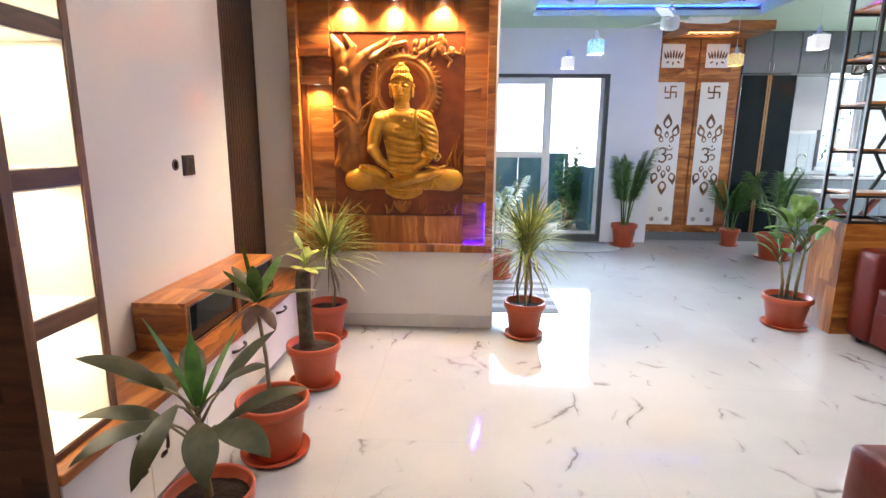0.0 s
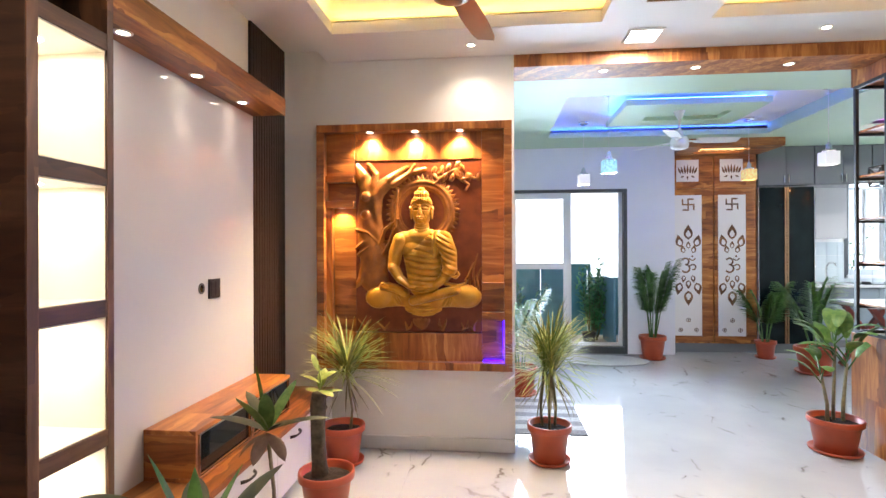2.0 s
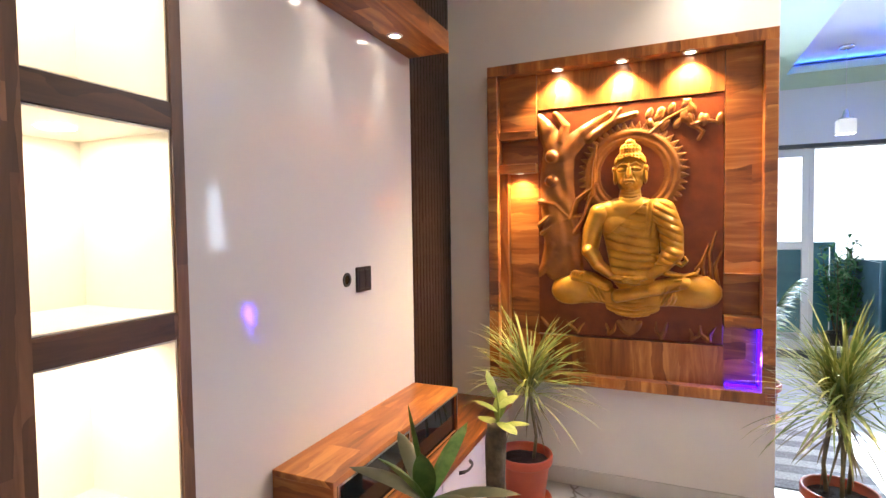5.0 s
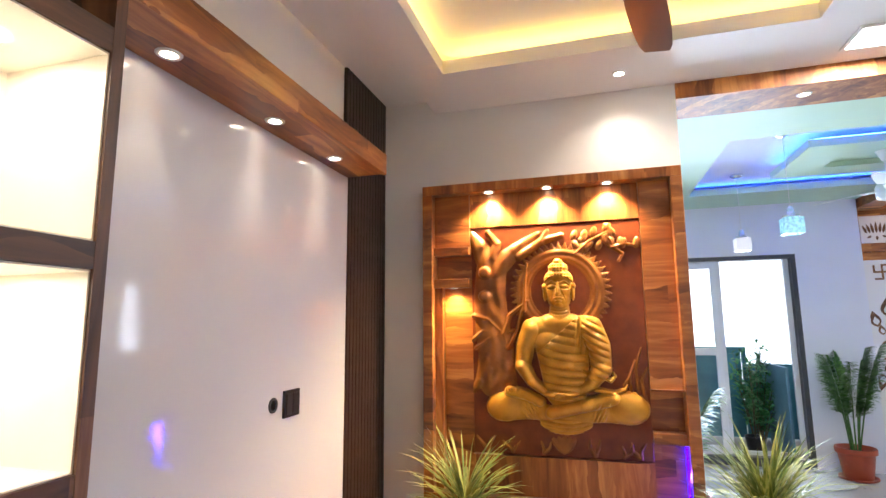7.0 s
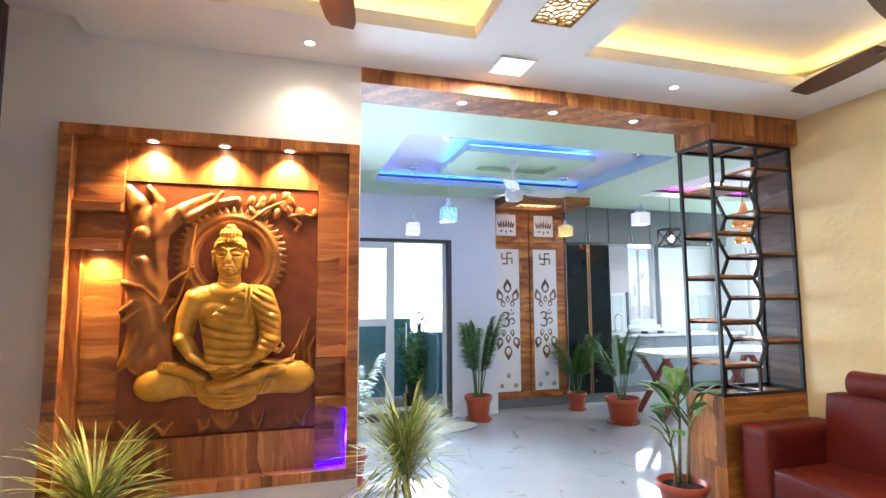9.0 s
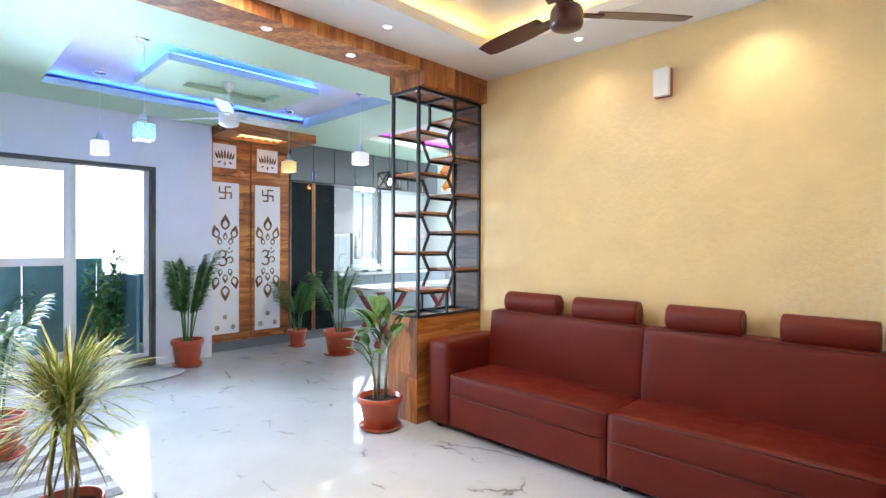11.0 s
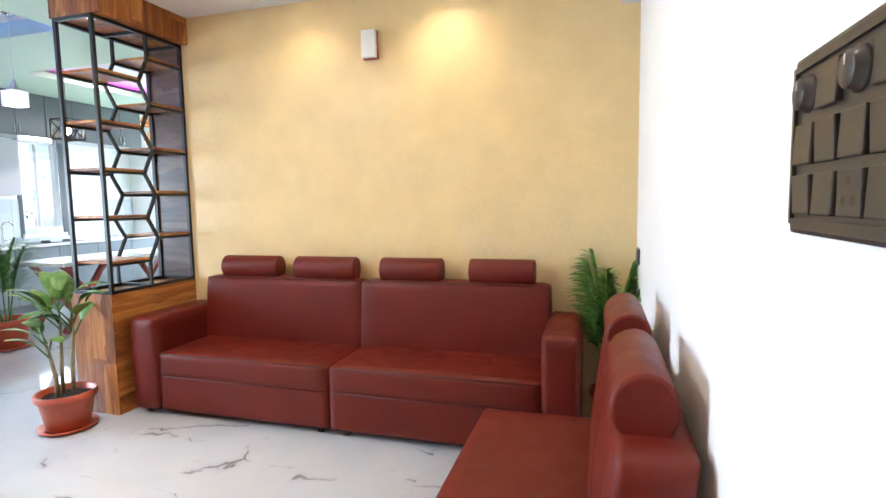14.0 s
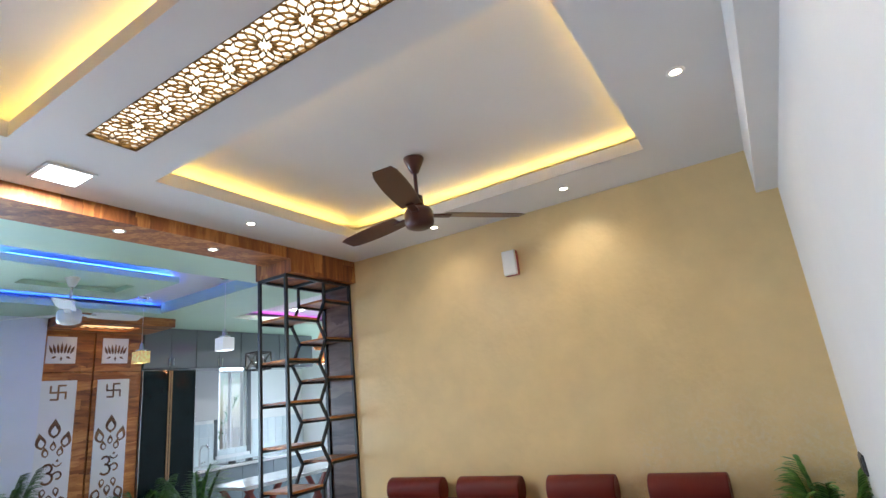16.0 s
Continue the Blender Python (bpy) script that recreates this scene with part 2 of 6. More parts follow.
M_GLOSS = mat("glossy white laminate", (0.62, 0.607, 0.61), 0.06, var=0.015, scale=2, spec=0.4)
M_DRAWER = mat("white laminate", (0.78, 0.77, 0.76), 0.25, var=0.015, scale=4)
M_DRIB = mat("dark brown slat laminate", (0.030, 0.014, 0.009), 0.42, var=0.3, scale=20)
M_BLACKGLASS = mat("black glass", (0.008, 0.012, 0.014), 0.04, var=0.1)
M_CHROME = mat("chrome", (0.75, 0.75, 0.76), 0.15, metal=1.0, var=0.02)
M_DARKMETAL = mat("dark bronze metal", (0.05, 0.04, 0.035), 0.3, metal=0.8, var=0.1, scale=20)
M_BLACK = mat("black powder-coated steel", (0.012, 0.012, 0.013), 0.42, var=0.2, scale=30)
M_LEATHER = leather("maroon leatherette", (0.122, 0.0120, 0.0060))
M_TERRA = mat("terracotta plastic", (0.40, 0.070, 0.028), 0.38, var=0.10, scale=9, bump=0.03, bscale=120)
M_SOIL = mat("dark potting soil", (0.020, 0.010, 0.006), 0.95, var=0.5, scale=60, bump=1.0, bscale=90)
M_GREY = mat("grey glossy laminate", (0.17, 0.185, 0.195), 0.05, var=0.03)
M_WHITEPL = mat("white plastic", (0.80, 0.80, 0.78), 0.3, var=0.02)
M_GREYPL = mat("dark grey switch plastic", (0.030, 0.025, 0.021), 0.36, var=0.08, scale=15)
M_FANBR = mat("brown enamelled metal", (0.075, 0.022, 0.016), 0.3, var=0.08)
M_GOLD = mat("gold lacquered lattice", (0.24, 0.135, 0.035), 0.3, metal=0.6, var=0.1, scale=30)
M_NICHE = mat("white niche lining", (0.85, 0.80, 0.70), 0.3, var=0.01)
M_SPOT = glow("warm lamp glow", (1.0, 0.84, 0.60), 45)
M_COVE = glow("yellow cove strip glow", (1.0, 0.60, 0.12), 27)
M_COVEW = glow("warm niche strip glow", (1.0, 0.80, 0.52), 10)
M_BLUE = glow("blue cove strip glow", (0.04, 0.13, 1.0), 40)
M_PURPLE = glow("violet strip glow", (0.014, 0.002, 1.0), 30)
M_PINK = glow("magenta cove strip glow", (0.9, 0.05, 0.9), 15)
M_PANEL = glow("white lamp panel glow", (1.0, 0.97, 0.92), 20)
M_JALIBACK = mat("lit acrylic diffuser", (0.85, 0.8, 0.7), 0.4, emit=(1.0, 0.85, 0.62), strength=3.2)
M_PANE = glass("window glass")


# ---- mesh helpers ----
def box(bm, x0, x1, y0, y1, z0, z1, bevel=0.0, seg=1, m=None):
    t = bmesh.new()
    bmesh.ops.create_cube(t, size=1.0)
    for v in t.verts:
        v.co = ((x0 + x1) / 2 + v.co.x * (x1 - x0), (y0 + y1) / 2 + v.co.y * (y1 - y0), (z0 + z1) / 2 + v.co.z * (z1 - z0))
    if bevel:
        bmesh.ops.bevel(t, geom=t.edges[:], offset=bevel, segments=seg, affect="EDGES", profile=0.6)
    return merge(bm, t, m)


def merge(bm, t, m=None):
    if m is not None:
        t.transform(m)
    me = bpy.data.meshes.new("tmp")
    t.to_mesh(me)
    t.free()
    bm.from_mesh(me)
    bpy.data.meshes.remove(me)
    return bm


def bx(*a, **k):
    return box(bmesh.new(), *a, **k)


def lathe(bm, profile, n=24, m=None):
    """Turns a profile of (radius, height) about z."""
    t = bmesh.new()
    rings = []
    for r, z in profile:
        if r < 1e-5:
            rings.append([t.verts.new((0, 0, z))])
        else:
            rings.append([t.verts.new((r * math.cos(2 * math.pi * i / n), r * math.sin(2 * math.pi * i / n), z)) for i in range(n)])
    for a, b in zip(rings, rings[1:]):
        for i in range(n):
            j = (i + 1) % n
            f = [a[i % len(a)], a[j % len(a)], b[j % len(b)], b[i % len(b)]]
            f = list(dict.fromkeys(f))
            if len(f) > 2:
                t.faces.new(f)
    bmesh.ops.recalc_face_normals(t, faces=t.faces[:])
    for f in t.faces:
        f.smooth = True
    return merge(bm, t, m)


def tube(bm, pts, radii, n=8, caps=True):
    """A round bar through points."""
    t = bmesh.new()
    pts = [Vector(p) for p in pts]
    if not hasattr(radii, "__len__"):
        radii = [radii] * len(pts)
    rings = []
    for i, p in enumerate(pts):
        d = (pts[min(i + 1, len(pts) - 1)] - pts[max(i - 1, 0)]).normalized()
        u = d.cross(Vector((0, 0, 1)) if abs(d.z) < 0.9 else Vector((1, 0, 0))).normalized()
        w = d.cross(u)
        rings.append([t.verts.new(p + radii[i] * (math.cos(2 * math.pi * k / n) * u + math.sin(2 * math.pi * k / n) * w)) for k in range(n)])
    for a, b in zip(rings, rings[1:]):
        for k in range(n):
            t.faces.new((a[k], a[(k + 1) % n], b[(k + 1) % n], b[k]))
    if caps:
        t.faces.new(rings[0]), t.faces.new(rings[-1])
    bmesh.ops.recalc_face_normals(t, faces=t.faces[:])
    for f in t.faces:
        f.smooth = True
    return merge(bm, t)


def bar(bm, a, b, w):
    """A square bar of width w from a to b."""
    a, b = Vector(a), Vector(b)
    d = b - a
    t = bmesh.new()
    bmesh.ops.create_cube(t, size=1.0)
    bmesh.ops.scale(t, vec=(w, w, d.length), verts=t.verts[:])
    m = Matrix.Translation((a + b) / 2) @ d.to_track_quat("Z", "Y").to_matrix().to_4x4()
    return merge(bm, t, m)


def part(name, bm, material, parent=None, label=""):
    me = bpy.data.meshes.new(name)
    bm.to_mesh(me)
    bm.free()
    ob = new(name, me)
    for m in (material if isinstance(material, (list, tuple)) else [material]):
        me.materials.append(m)
    if parent is not None:
        ob.parent = parent
    if label:
        ob["label"] = label
    return ob


def thing(name, label, category, at=(0, 0, 0), group="", turn=0):
    ob = new(name)
    ob.empty_display_size = 0.1
    ob.matrix_basis = pose(*at, 0, 0, turn)
    return tagged(ob, label, category, group)


def struct(name, bm, material, label, category):
    return tagged(part(name, bm, material), label, category, kind="structure")


# ---- structure ----
H, HD = 2.695, 2.72          # living and dining ceiling heights
b = bx(-2.6, 7.2, 0.0, 10.8, -0.12, -0.0065)
struct("floor_base", b, M_WHITEPL, "screed below the floor tiles", "floor")
b = bx(-2.6, 7.75, 0.0, 10.9, -0.006, -0.0042)
FLOOR = struct("floor", b, mat("grey tile joint", (0.45, 0.44, 0.42), 0.7), "polished white marble tile floor with grey veins", "floor")

# living room walls
struct("wall_west", bx(-1.75, -1.60, 3.30, 6.01, 0, 2.9), M_WALL, "off-white painted wall behind the television unit", "wall")
struct("wall_mural", bx(-1.60, 0.02, 5.86, 6.01, 0, 2.9), M_WALL, "off-white painted wall behind the mural", "wall")
struct("wall_east", bx(3.112, 3.26, 2.60, 6.25, 0, 2.9), M_YELLOW, "sand-yellow textured feature wall behind the sofa", "wall")
struct("wall_south", bx(0.28, 3.112, 2.60, 2.755, 0, 2.9), M_WALLW, "white painted wall beside the sofa", "wall")
struct("wall_beam", bx(0.28, 3.112, 2.755, 2.862, 2.43, H), M_WALLW, "white painted beam above the wall", "beam")
# entrance passage behind
struct("wall_passage_east", bx(0.28, 0.43, 0.2, 2.60, 0, 2.9), M_WALLW, "white painted passage wall", "wall")
struct("wall_passage_south", bx(-2.0, 0.43, 0.05, 0.2, 0, 2.9), M_WALLW, "white painted passage wall", "wall")
struct("wall_passage_west", bx(-2.0, -1.85, 0.2, 3.45, 0, 2.9), M_WALLW, "white painted passage wall", "wall")
# dining and kitchen walls
struct("wall_dining_west", bx(-1.75, -1.60, 6.01, 9.45, 0, 3.0), M_LAV, "cool white painted wall", "wall")
b = bx(-1.6, 0.08, 9.32, 9.50, 0, 3.0)
box(b, 0.08, 1.62, 9.32, 9.50, 2.17, 3.0)
box(b, 1.62, 2.22, 9.32, 9.50, 0, 3.0)
struct("wall_north", b, M_LAV, "cool white wall round the balcony door", "wall")
b = bx(2.22, 4.0, 9.98, 10.1, 0, 3.0)
struct("wall_niche_back", b, M_LAV, "white wall behind the tall cabinets", "wall")
b = bx(4.0, 5.12, 10.6, 10.75, 0, 3.0)
box(b, 5.12, 5.67, 10.6, 10.75, 0, 0.98)
box(b, 5.12, 5.67, 10.6, 10.75, 2.3, 3.0)
box(b, 5.67, 7.1, 10.6, 10.75, 0, 3.0)
struct("wall_kitchen_north", b, M_WALLW, "white kitchen wall round the window", "wall")
struct("wall_kitchen_west", bx(3.9, 4.0, 9.98, 10.6, 0, 3.0), M_WALLW, "white kitchen side wall", "wall")
b = bx(6.9, 7.05, 6.2, 8.3, 0, 3.0)
box(b, 6.9, 7.05, 8.3, 9.9, 0, 0.75)
box(b, 6.9, 7.05, 8.3, 9.9, 2.25, 3.0)
box(b, 6.9, 7.05, 9.9, 10.6, 0, 3.0)
struct("wall_kitchen_east", b, M_WALLW, "white kitchen wall round the wide window", "wall")
struct("wall_dining_south", bx(3.26, 7.05, 6.10, 6.25, 0, 3.0), M_WALLW, "white dining wall", "wall")

# ceilings: slab, dropped panels with trays
b = bx(-2.0, 7.2, 0.0, 9.50, 2.95, 3.05)
box(b, 2.2, 7.2, 9.50, 10.8, 2.95, 3.05)
struct("ceiling_slab", b, M_CEIL, "white ceiling slab", "ceiling")


def holed(x0, x1, y0, y1, z0, z1, holes):
    """A slab with rectangular holes, cut along a grid of the holes' edges."""
    xs = sorted({x0, x1, *[h[0] for h in holes], *[h[1] for h in holes]})
    ys = sorted({y0, y1, *[h[2] for h in holes], *[h[3] for h in holes]})
    t = bmesh.new()
    nx, ny = len(xs) - 1, len(ys) - 1
    node = {}

    def at(a, c, k):
        if (a, c, k) not in node:
            node[a, c, k] = t.verts.new((xs[a], ys[c], z1 if k else z0))
        return node[a, c, k]

    full = {(a, c) for a in range(nx) for c in range(ny)
            if not any(h[0] < (xs[a] + xs[a + 1]) / 2 < h[1] and h[2] < (ys[c] + ys[c + 1]) / 2 < h[3] for h in holes)}
    for a, c in full:
        t.faces.new((at(a, c, 1), at(a + 1, c, 1), at(a + 1, c + 1, 1), at(a, c + 1, 1)))
        t.faces.new((at(a, c, 0), at(a, c + 1, 0), at(a + 1, c + 1, 0), at(a + 1, c, 0)))
        for da, dc, p, q in ((-1, 0, (a, c + 1), (a, c)), (1, 0, (a + 1, c), (a + 1, c + 1)), (0, -1, (a, c), (a + 1, c)), (0, 1, (a + 1, c + 1), (a, c + 1))):
            if (a + da, c + dc) not in full:
                t.faces.new((at(*p, 0), at(*q, 0), at(*q, 1), at(*p, 1)))
    return t


TRAYS = [(-1.10, 0.51, 3.35, 5.40), (1.12, 2.64, 3.33, 5.41)]
JALI = (0.695, 0.905, 3.35, 5.18)
struct("ceiling_living", holed(-1.28, 3.112, 2.755, 5.86, H, H + 0.07, TRAYS + [JALI]), M_CEIL, "white dropped gypsum ceiling with two lit trays", "ceiling")
struct("ceiling_edge", bx(-1.60, -1.28, 3.3, 5.86, H + 0.08, H + 0.15), M_CEIL, "white gypsum ceiling strip along the wall", "ceiling")
struct("ceiling_passage", bx(-1.85, 0.28, 0.2, 3.3, H + 0.155, H + 0.22), M_CEIL, "white passage ceiling", "ceiling")
for i, (x0, x1, y0, y1) in enumerate(TRAYS):
    struct("ceiling_tray", bx(x0 - 0.14, x1 + 0.14, y0 - 0.14, y1 + 0.14, H + 0.145, H + 0.16), M_CEIL, "white raised tray of the ceiling", "ceiling")

DT = (0.53, 3.05, 6.98, 8.68)
struct("ceiling_dining", holed(-1.6, 7.05, 6.15, 10.6, HD, HD + 0.06, [DT, (3.9, 5.6, 7.0, 8.6), (-1.6, 2.2, 9.50, 10.6)]), M_MINT, "pale green dropped dining ceiling", "ceiling")
struct("ceiling_dining_tray", bx(DT[0] - 0.12, DT[1] + 0.12, DT[2] - 0.12, DT[3] + 0.12, HD + 0.12, HD + 0.135), M_CEIL, "white raised dining tray", "ceiling")
struct("ceiling_tray_edge", bx(DT[1] + 0.001, DT[1] + 0.12, DT[2], DT[3], HD + 0.0605, HD + 0.1195), M_MINT, "pale green closed edge of the dining tray", "ceiling")
struct("ceiling_kitchen_tray", bx(3.8, 5.7, 6.9, 8.7, HD + 0.12, HD + 0.135), M_CEIL, "white raised tray above the table", "ceiling")
b = holed(1.10, 2.38, 7.24, 8.12, HD - 0.02, HD + 0.02, [(1.4, 2.15, 7.52, 7.85)])
box(b, 1.10, 2.38, 7.24, 8.12, HD + 0.02, HD + 0.035)
struct("ceiling_dining_panel", b, M_MINT, "pale green floating ceiling panel with a slot", "ceiling")

# beam over the opening
struct("beam", bx(0.02, 2.40, 5.855, 6.15, 2.61, 2.94), M_BEAM, "walnut-clad beam over the opening", "beam")
struct("beam_drop", bx(2.40, 3.112, 5.855, 6.25, 2.51, 2.94), M_BEAM, "walnut-clad beam end above the metal rack", "beam")
struct("column_base", bx(2.40, 3.112, 5.915, 6.25, 0, 0.785), M_WOOD_X, "walnut-clad half-height pier below the rack", "pier")
struct("pier_cladding", bx(2.394, 2.40, 5.915, 6.25, 0, 0.785), M_WOOD_Z, "walnut cladding on the end of the pier", "pier")

# ---- lamps ----
def spot(x, y, z, watts, color=(1.0, 0.85, 0.64), size=75, aim=None, blend=0.6):
    d = bpy.data.lights.new("downlight_lamp", "SPOT")
    d.energy, d.color, d.spot_size, d.spot_blend, d.shadow_soft_size = watts, color, radians(size), blend, 0.025
    o = new("downlight_lamp", d)
    o.matrix_world = look((x, y, z), aim or (x, y, 0))
    return o


def area(name, centre, target, w, h, watts, color, spread=180):
    d = bpy.data.lights.new(name, "AREA")
    d.shape, d.size, d.size_y, d.energy, d.color, d.spread = "RECTANGLE", w, h, watts, color, radians(spread)
    o = new(name, d)
    o.matrix_world = look(centre, target)
    return o


def downlight(x, y, z, watts=12, r=0.030, group="ceiling downlights", label="round recessed white downlight, lit", **k):
    """A recessed round lamp: trim ring and lit lens, with its light."""
    t = thing("downlight", label, "downlight", (x, y, z), group)
    part("trim_ring", lathe(bmesh.new(), [(r * 0.78, 0.004), (r * 0.8, -0.004), (r * 1.15, -0.004), (r * 1.25, 0.0), (r * 1.25, 0.003)], 20), M_WHITEPL, t)
    part("lens", lathe(bmesh.new(), [(0, -0.001), (r * 0.8, -0.001)], 20), M_SPOT, t, "glowing lens")
    spot(x, y, z - 0.012, watts, **k)
    return t


# the last two are out of view, added to brighten the mural wall
for x, y, watts in ((-0.262, 5.655, 18), (1.86, 5.615, 11), (2.86, 4.86, 10), (2.86, 3.87, 18), (1.95, 3.06, 8), (-1.0, 3.06, 46), (0.78, 3.06, 14)):
    downlight(x, y, H, watts, size=130, blend=0.9)
for x in (0.64, 1.25, 1.85):
    downlight(x, 5.99, 2.61, 7, 0.028, "beam downlights", "small round downlight in the walnut beam, lit")
downlight(2.47, 6.0, 2.51, 4, 0.025, "beam downlights", "small round downlight above the metal rack, lit")

for x, y, z, watts in ((0.80, 5.615, H, 46), (4.70, 8.25, HD + 0.12, 30)):
    lp = thing("panel_light", "square white recessed LED panel light, lit", "ceiling light", (x, y, z), "panel lights")
    part("frame", holed(-0.105, 0.105, -0.105, 0.105, -0.010, -0.001, [(-0.09, 0.09, -0.09, 0.09)]), M_WHITEPL, lp)
    part("diffuser", bx(-0.09, 0.09, -0.09, 0.09, -0.008, -0.003), M_PANEL, lp, "glowing white diffuser")
    area("panel_lamp", (x, y, z - 0.015), (x, y, 0), 0.17, 0.17, watts, (1.0, 0.96, 0.9))

# cove strips hidden above the tray lips
for i, (x0, x1, y0, y1) in enumerate(TRAYS):
    for nm, a in (("w", (x0 - 0.10, x0 - 0.08, y0, y1)), ("e", (x1 + 0.08, x1 + 0.10, y0, y1)), ("s", (x0, x1, y0 - 0.10, y0 - 0.08)), ("n", (x0, x1, y1 + 0.08, y1 + 0.10))):
        tagged(part("cove_strip", bx(*a, H + 0.071, H + 0.081), M_COVE), "yellow LED strip lying on the ceiling tray lip", "LED strip", "living cove strips")
for a in ((DT[0] - 0.10, DT[0] - 0.08, DT[2], DT[3]), (DT[0], DT[1], DT[2] - 0.10, DT[2] - 0.08), (DT[0], DT[1], DT[3] + 0.08, DT[3] + 0.10)):
    tagged(part("cove_strip", bx(*a, HD + 0.061, HD + 0.071), M_BLUE), "blue LED strip lying on the dining tray lip", "LED strip", "dining cove strips")
for a in ((1.12, 1.14, 7.29, 8.07), (2.34, 2.36, 7.29, 8.07), (1.15, 2.33, 7.26, 7.28), (1.15, 2.33, 8.08, 8.10)):
    tagged(part("cove_strip", bx(*a, HD + 0.036, HD + 0.046), M_BLUE), "blue LED strip on top of the floating panel", "LED strip", "dining cove strips")
for a in ((3.82, 3.84, 7.0, 8.6), (3.9, 5.6, 8.66, 8.68), (3.9, 5.6, 6.92, 6.94)):
    tagged(part("cove_strip", bx(*a, HD + 0.061, HD + 0.071), M_PINK), "magenta LED strip on the ceiling tray lip", "LED strip", "kitchen cove strips")

# daylight standing in the real openings
DOORC, WINC = (0.70, 0.86, 1.0), (0.76, 0.89, 1.0)
area("door_daylight", (0.85, 9.30, 1.38), (0.85, 5.3, 0.96), 1.4, 1.3, 92, DOORC, 98)
area("kitchen_window_daylight", (5.395, 10.612, 1.64), (5.395, 8.0, 1.64), 0.44, 1.15, 24, WINC)
area("wide_window_daylight", (6.912, 9.1, 1.5), (5.0, 9.1, 1.5), 1.5, 1.4, 55, WINC)

# ---- television wall ----
tv = thing("tv_unit", "low white drawer unit with walnut top along the wall", "TV unit", (0, 0, 0))
part("top", bx(-1.60, -1.235, 3.505, 5.855, 0.385, 0.42, bevel=0.003), M_WOOD_Y, tv, "walnut laminate top")
part("body", bx(-1.60, -1.27, 3.51, 5.855, 0.05, 0.384), M_DRAWER, tv)
part("plinth", bx(-1.60, -1.30, 3.51, 5.855, 0, 0.05), M_DRIB, tv, "dark recessed plinth")


def pull(parent, x, y, z, length, vertical):
    """A bowed dark metal pull on a front facing +x."""
    h = length / 2
    pts = []
    for i in range(9):
        s = -1 + 2 * i / 8
        o = 0.028 * (1 - abs(s) ** 3.0)
        pts.append((x + o, y, z + s * h) if vertical else (x + o, y + s * h, z))
    b = tube(bmesh.new(), pts, [0.009, 0.008, 0.0065, 0.006, 0.006, 0.006, 0.0065, 0.008, 0.009])
    return part("handle", b, M_DARKMETAL, parent, "bowed dark metal handle")


for y0, y1, kind in ((3.515, 3.885, "door"), (3.89, 4.27, "door"), (4.275, 4.93, "drawer"), (4.935, 5.40, "drawer"), (5.405, 5.85, "drawer")):
    f = part(kind, bx(-1.27, -1.25, y0, y1, 0.055, 0.380, bevel=0.002), M_DRAWER, tv)
    if kind == "door":
        pull(f, -1.25, y1 - 0.05 if y0 < 3.6 else y0 + 0.06, 0.26, 0.15, True)
    else:
        pull(f, -1.25, (y0 + y1) / 2, 0.335, 0.13, False)

mb = thing("media_cabinet", "walnut media cabinet with black glass fronts on the unit", "cabinet", (0, 0, 0.42))
for nm, a in (("top", (-1.565, -1.335, 4.33, 5.31, 0.195, 0.215)), ("bottom", (-1.565, -1.335, 4.33, 5.31, 0.0005, 0.018)), ("side", (-1.565, -1.335, 4.33, 4.35, 0.018, 0.195)),
              ("side", (-1.565, -1.335, 5.29, 5.31, 0.018, 0.195)), ("divider", (-1.565, -1.335, 4.81, 4.83, 0.018, 0.195)), ("back", (-1.565, -1.555, 4.35, 4.81, 0.018, 0.195))):
    part(nm, bx(*a, bevel=0.0015), M_WOOD_X if nm == "side" else M_WOOD_Y, mb)
for y0, y1 in ((4.355, 4.805), (4.835, 5.285)):
    part("glass_front", bx(-1.350, -1.343, y0, y1, 0.022, 0.191, bevel=0.001), M_BLACKGLASS, mb, "black glass flap")
    part("trim", holed(y0 - 0.006, y1 + 0.006, 0.014, 0.199, 0, 0.004, [(y0 + 0.002, y1 - 0.002, 0.022, 0.191)]), M_CHROME, mb, "bright metal edge trim").matrix_basis = Matrix(((0, 0, 1, -1.3335), (1, 0, 0, 0), (0, 1, 0, 0), (0, 0, 0, 1)))

tagged(part("wall_panel", bx(-1.60, -1.57, 3.825, 5.33, 0.42, 2.19, bevel=0.002), M_GLOSS), "glossy white laminate television panel on the wall", "wall panel")
st = thing("slat_panel", "dark brown ribbed slat panel standing on the wall", "slat panel", (-1.60, 5.33, 0.42))
part("backing", bx(0, 0.012, 0, 0.50, 0, 2.353), M_DRIB, st)
rib = bx(0.012, 0.018, 0, 0.031, 0, 2.353, bevel=0.0025, seg=2)
first = part("slat", rib, M_DRIB, st)
for i in range(1, 14):
    o = first.copy()
    scene.collection.objects.link(o)
    o.location.y = i * 0.0367

pl = thing("socket", "round black cable socket on the white panel", "socket", (-1.57, 4.768, 1.186))
part("ring", lathe(bmesh.new(), [(0.018, 0.002), (0.020, 0.005), (0.027, 0.004), (0.028, 0.0)], 20, Matrix.Rotation(radians(90), 4, "Y")), M_GREYPL, pl)
part("hole", lathe(bmesh.new(), [(0, 0.001), (0.019, 0.001)], 20, Matrix.Rotation(radians(90), 4, "Y")), M_BLACKGLASS, pl)
sw = thing("switch_plate", "dark grey square switch plate on the white panel", "switch", (-1.57, 4.88, 1.18))
part("plate", bx(0, 0.010, -0.052, 0.052, -0.05, 0.05, bevel=0.0025, seg=2), M_GREYPL, sw)
for i in range(2):
    part("rocker", bx(0.010, 0.013, -0.042 + i * 0.043, -0.001 + i * 0.043, -0.038, 0.038, bevel=0.002), M_GREYPL, sw)

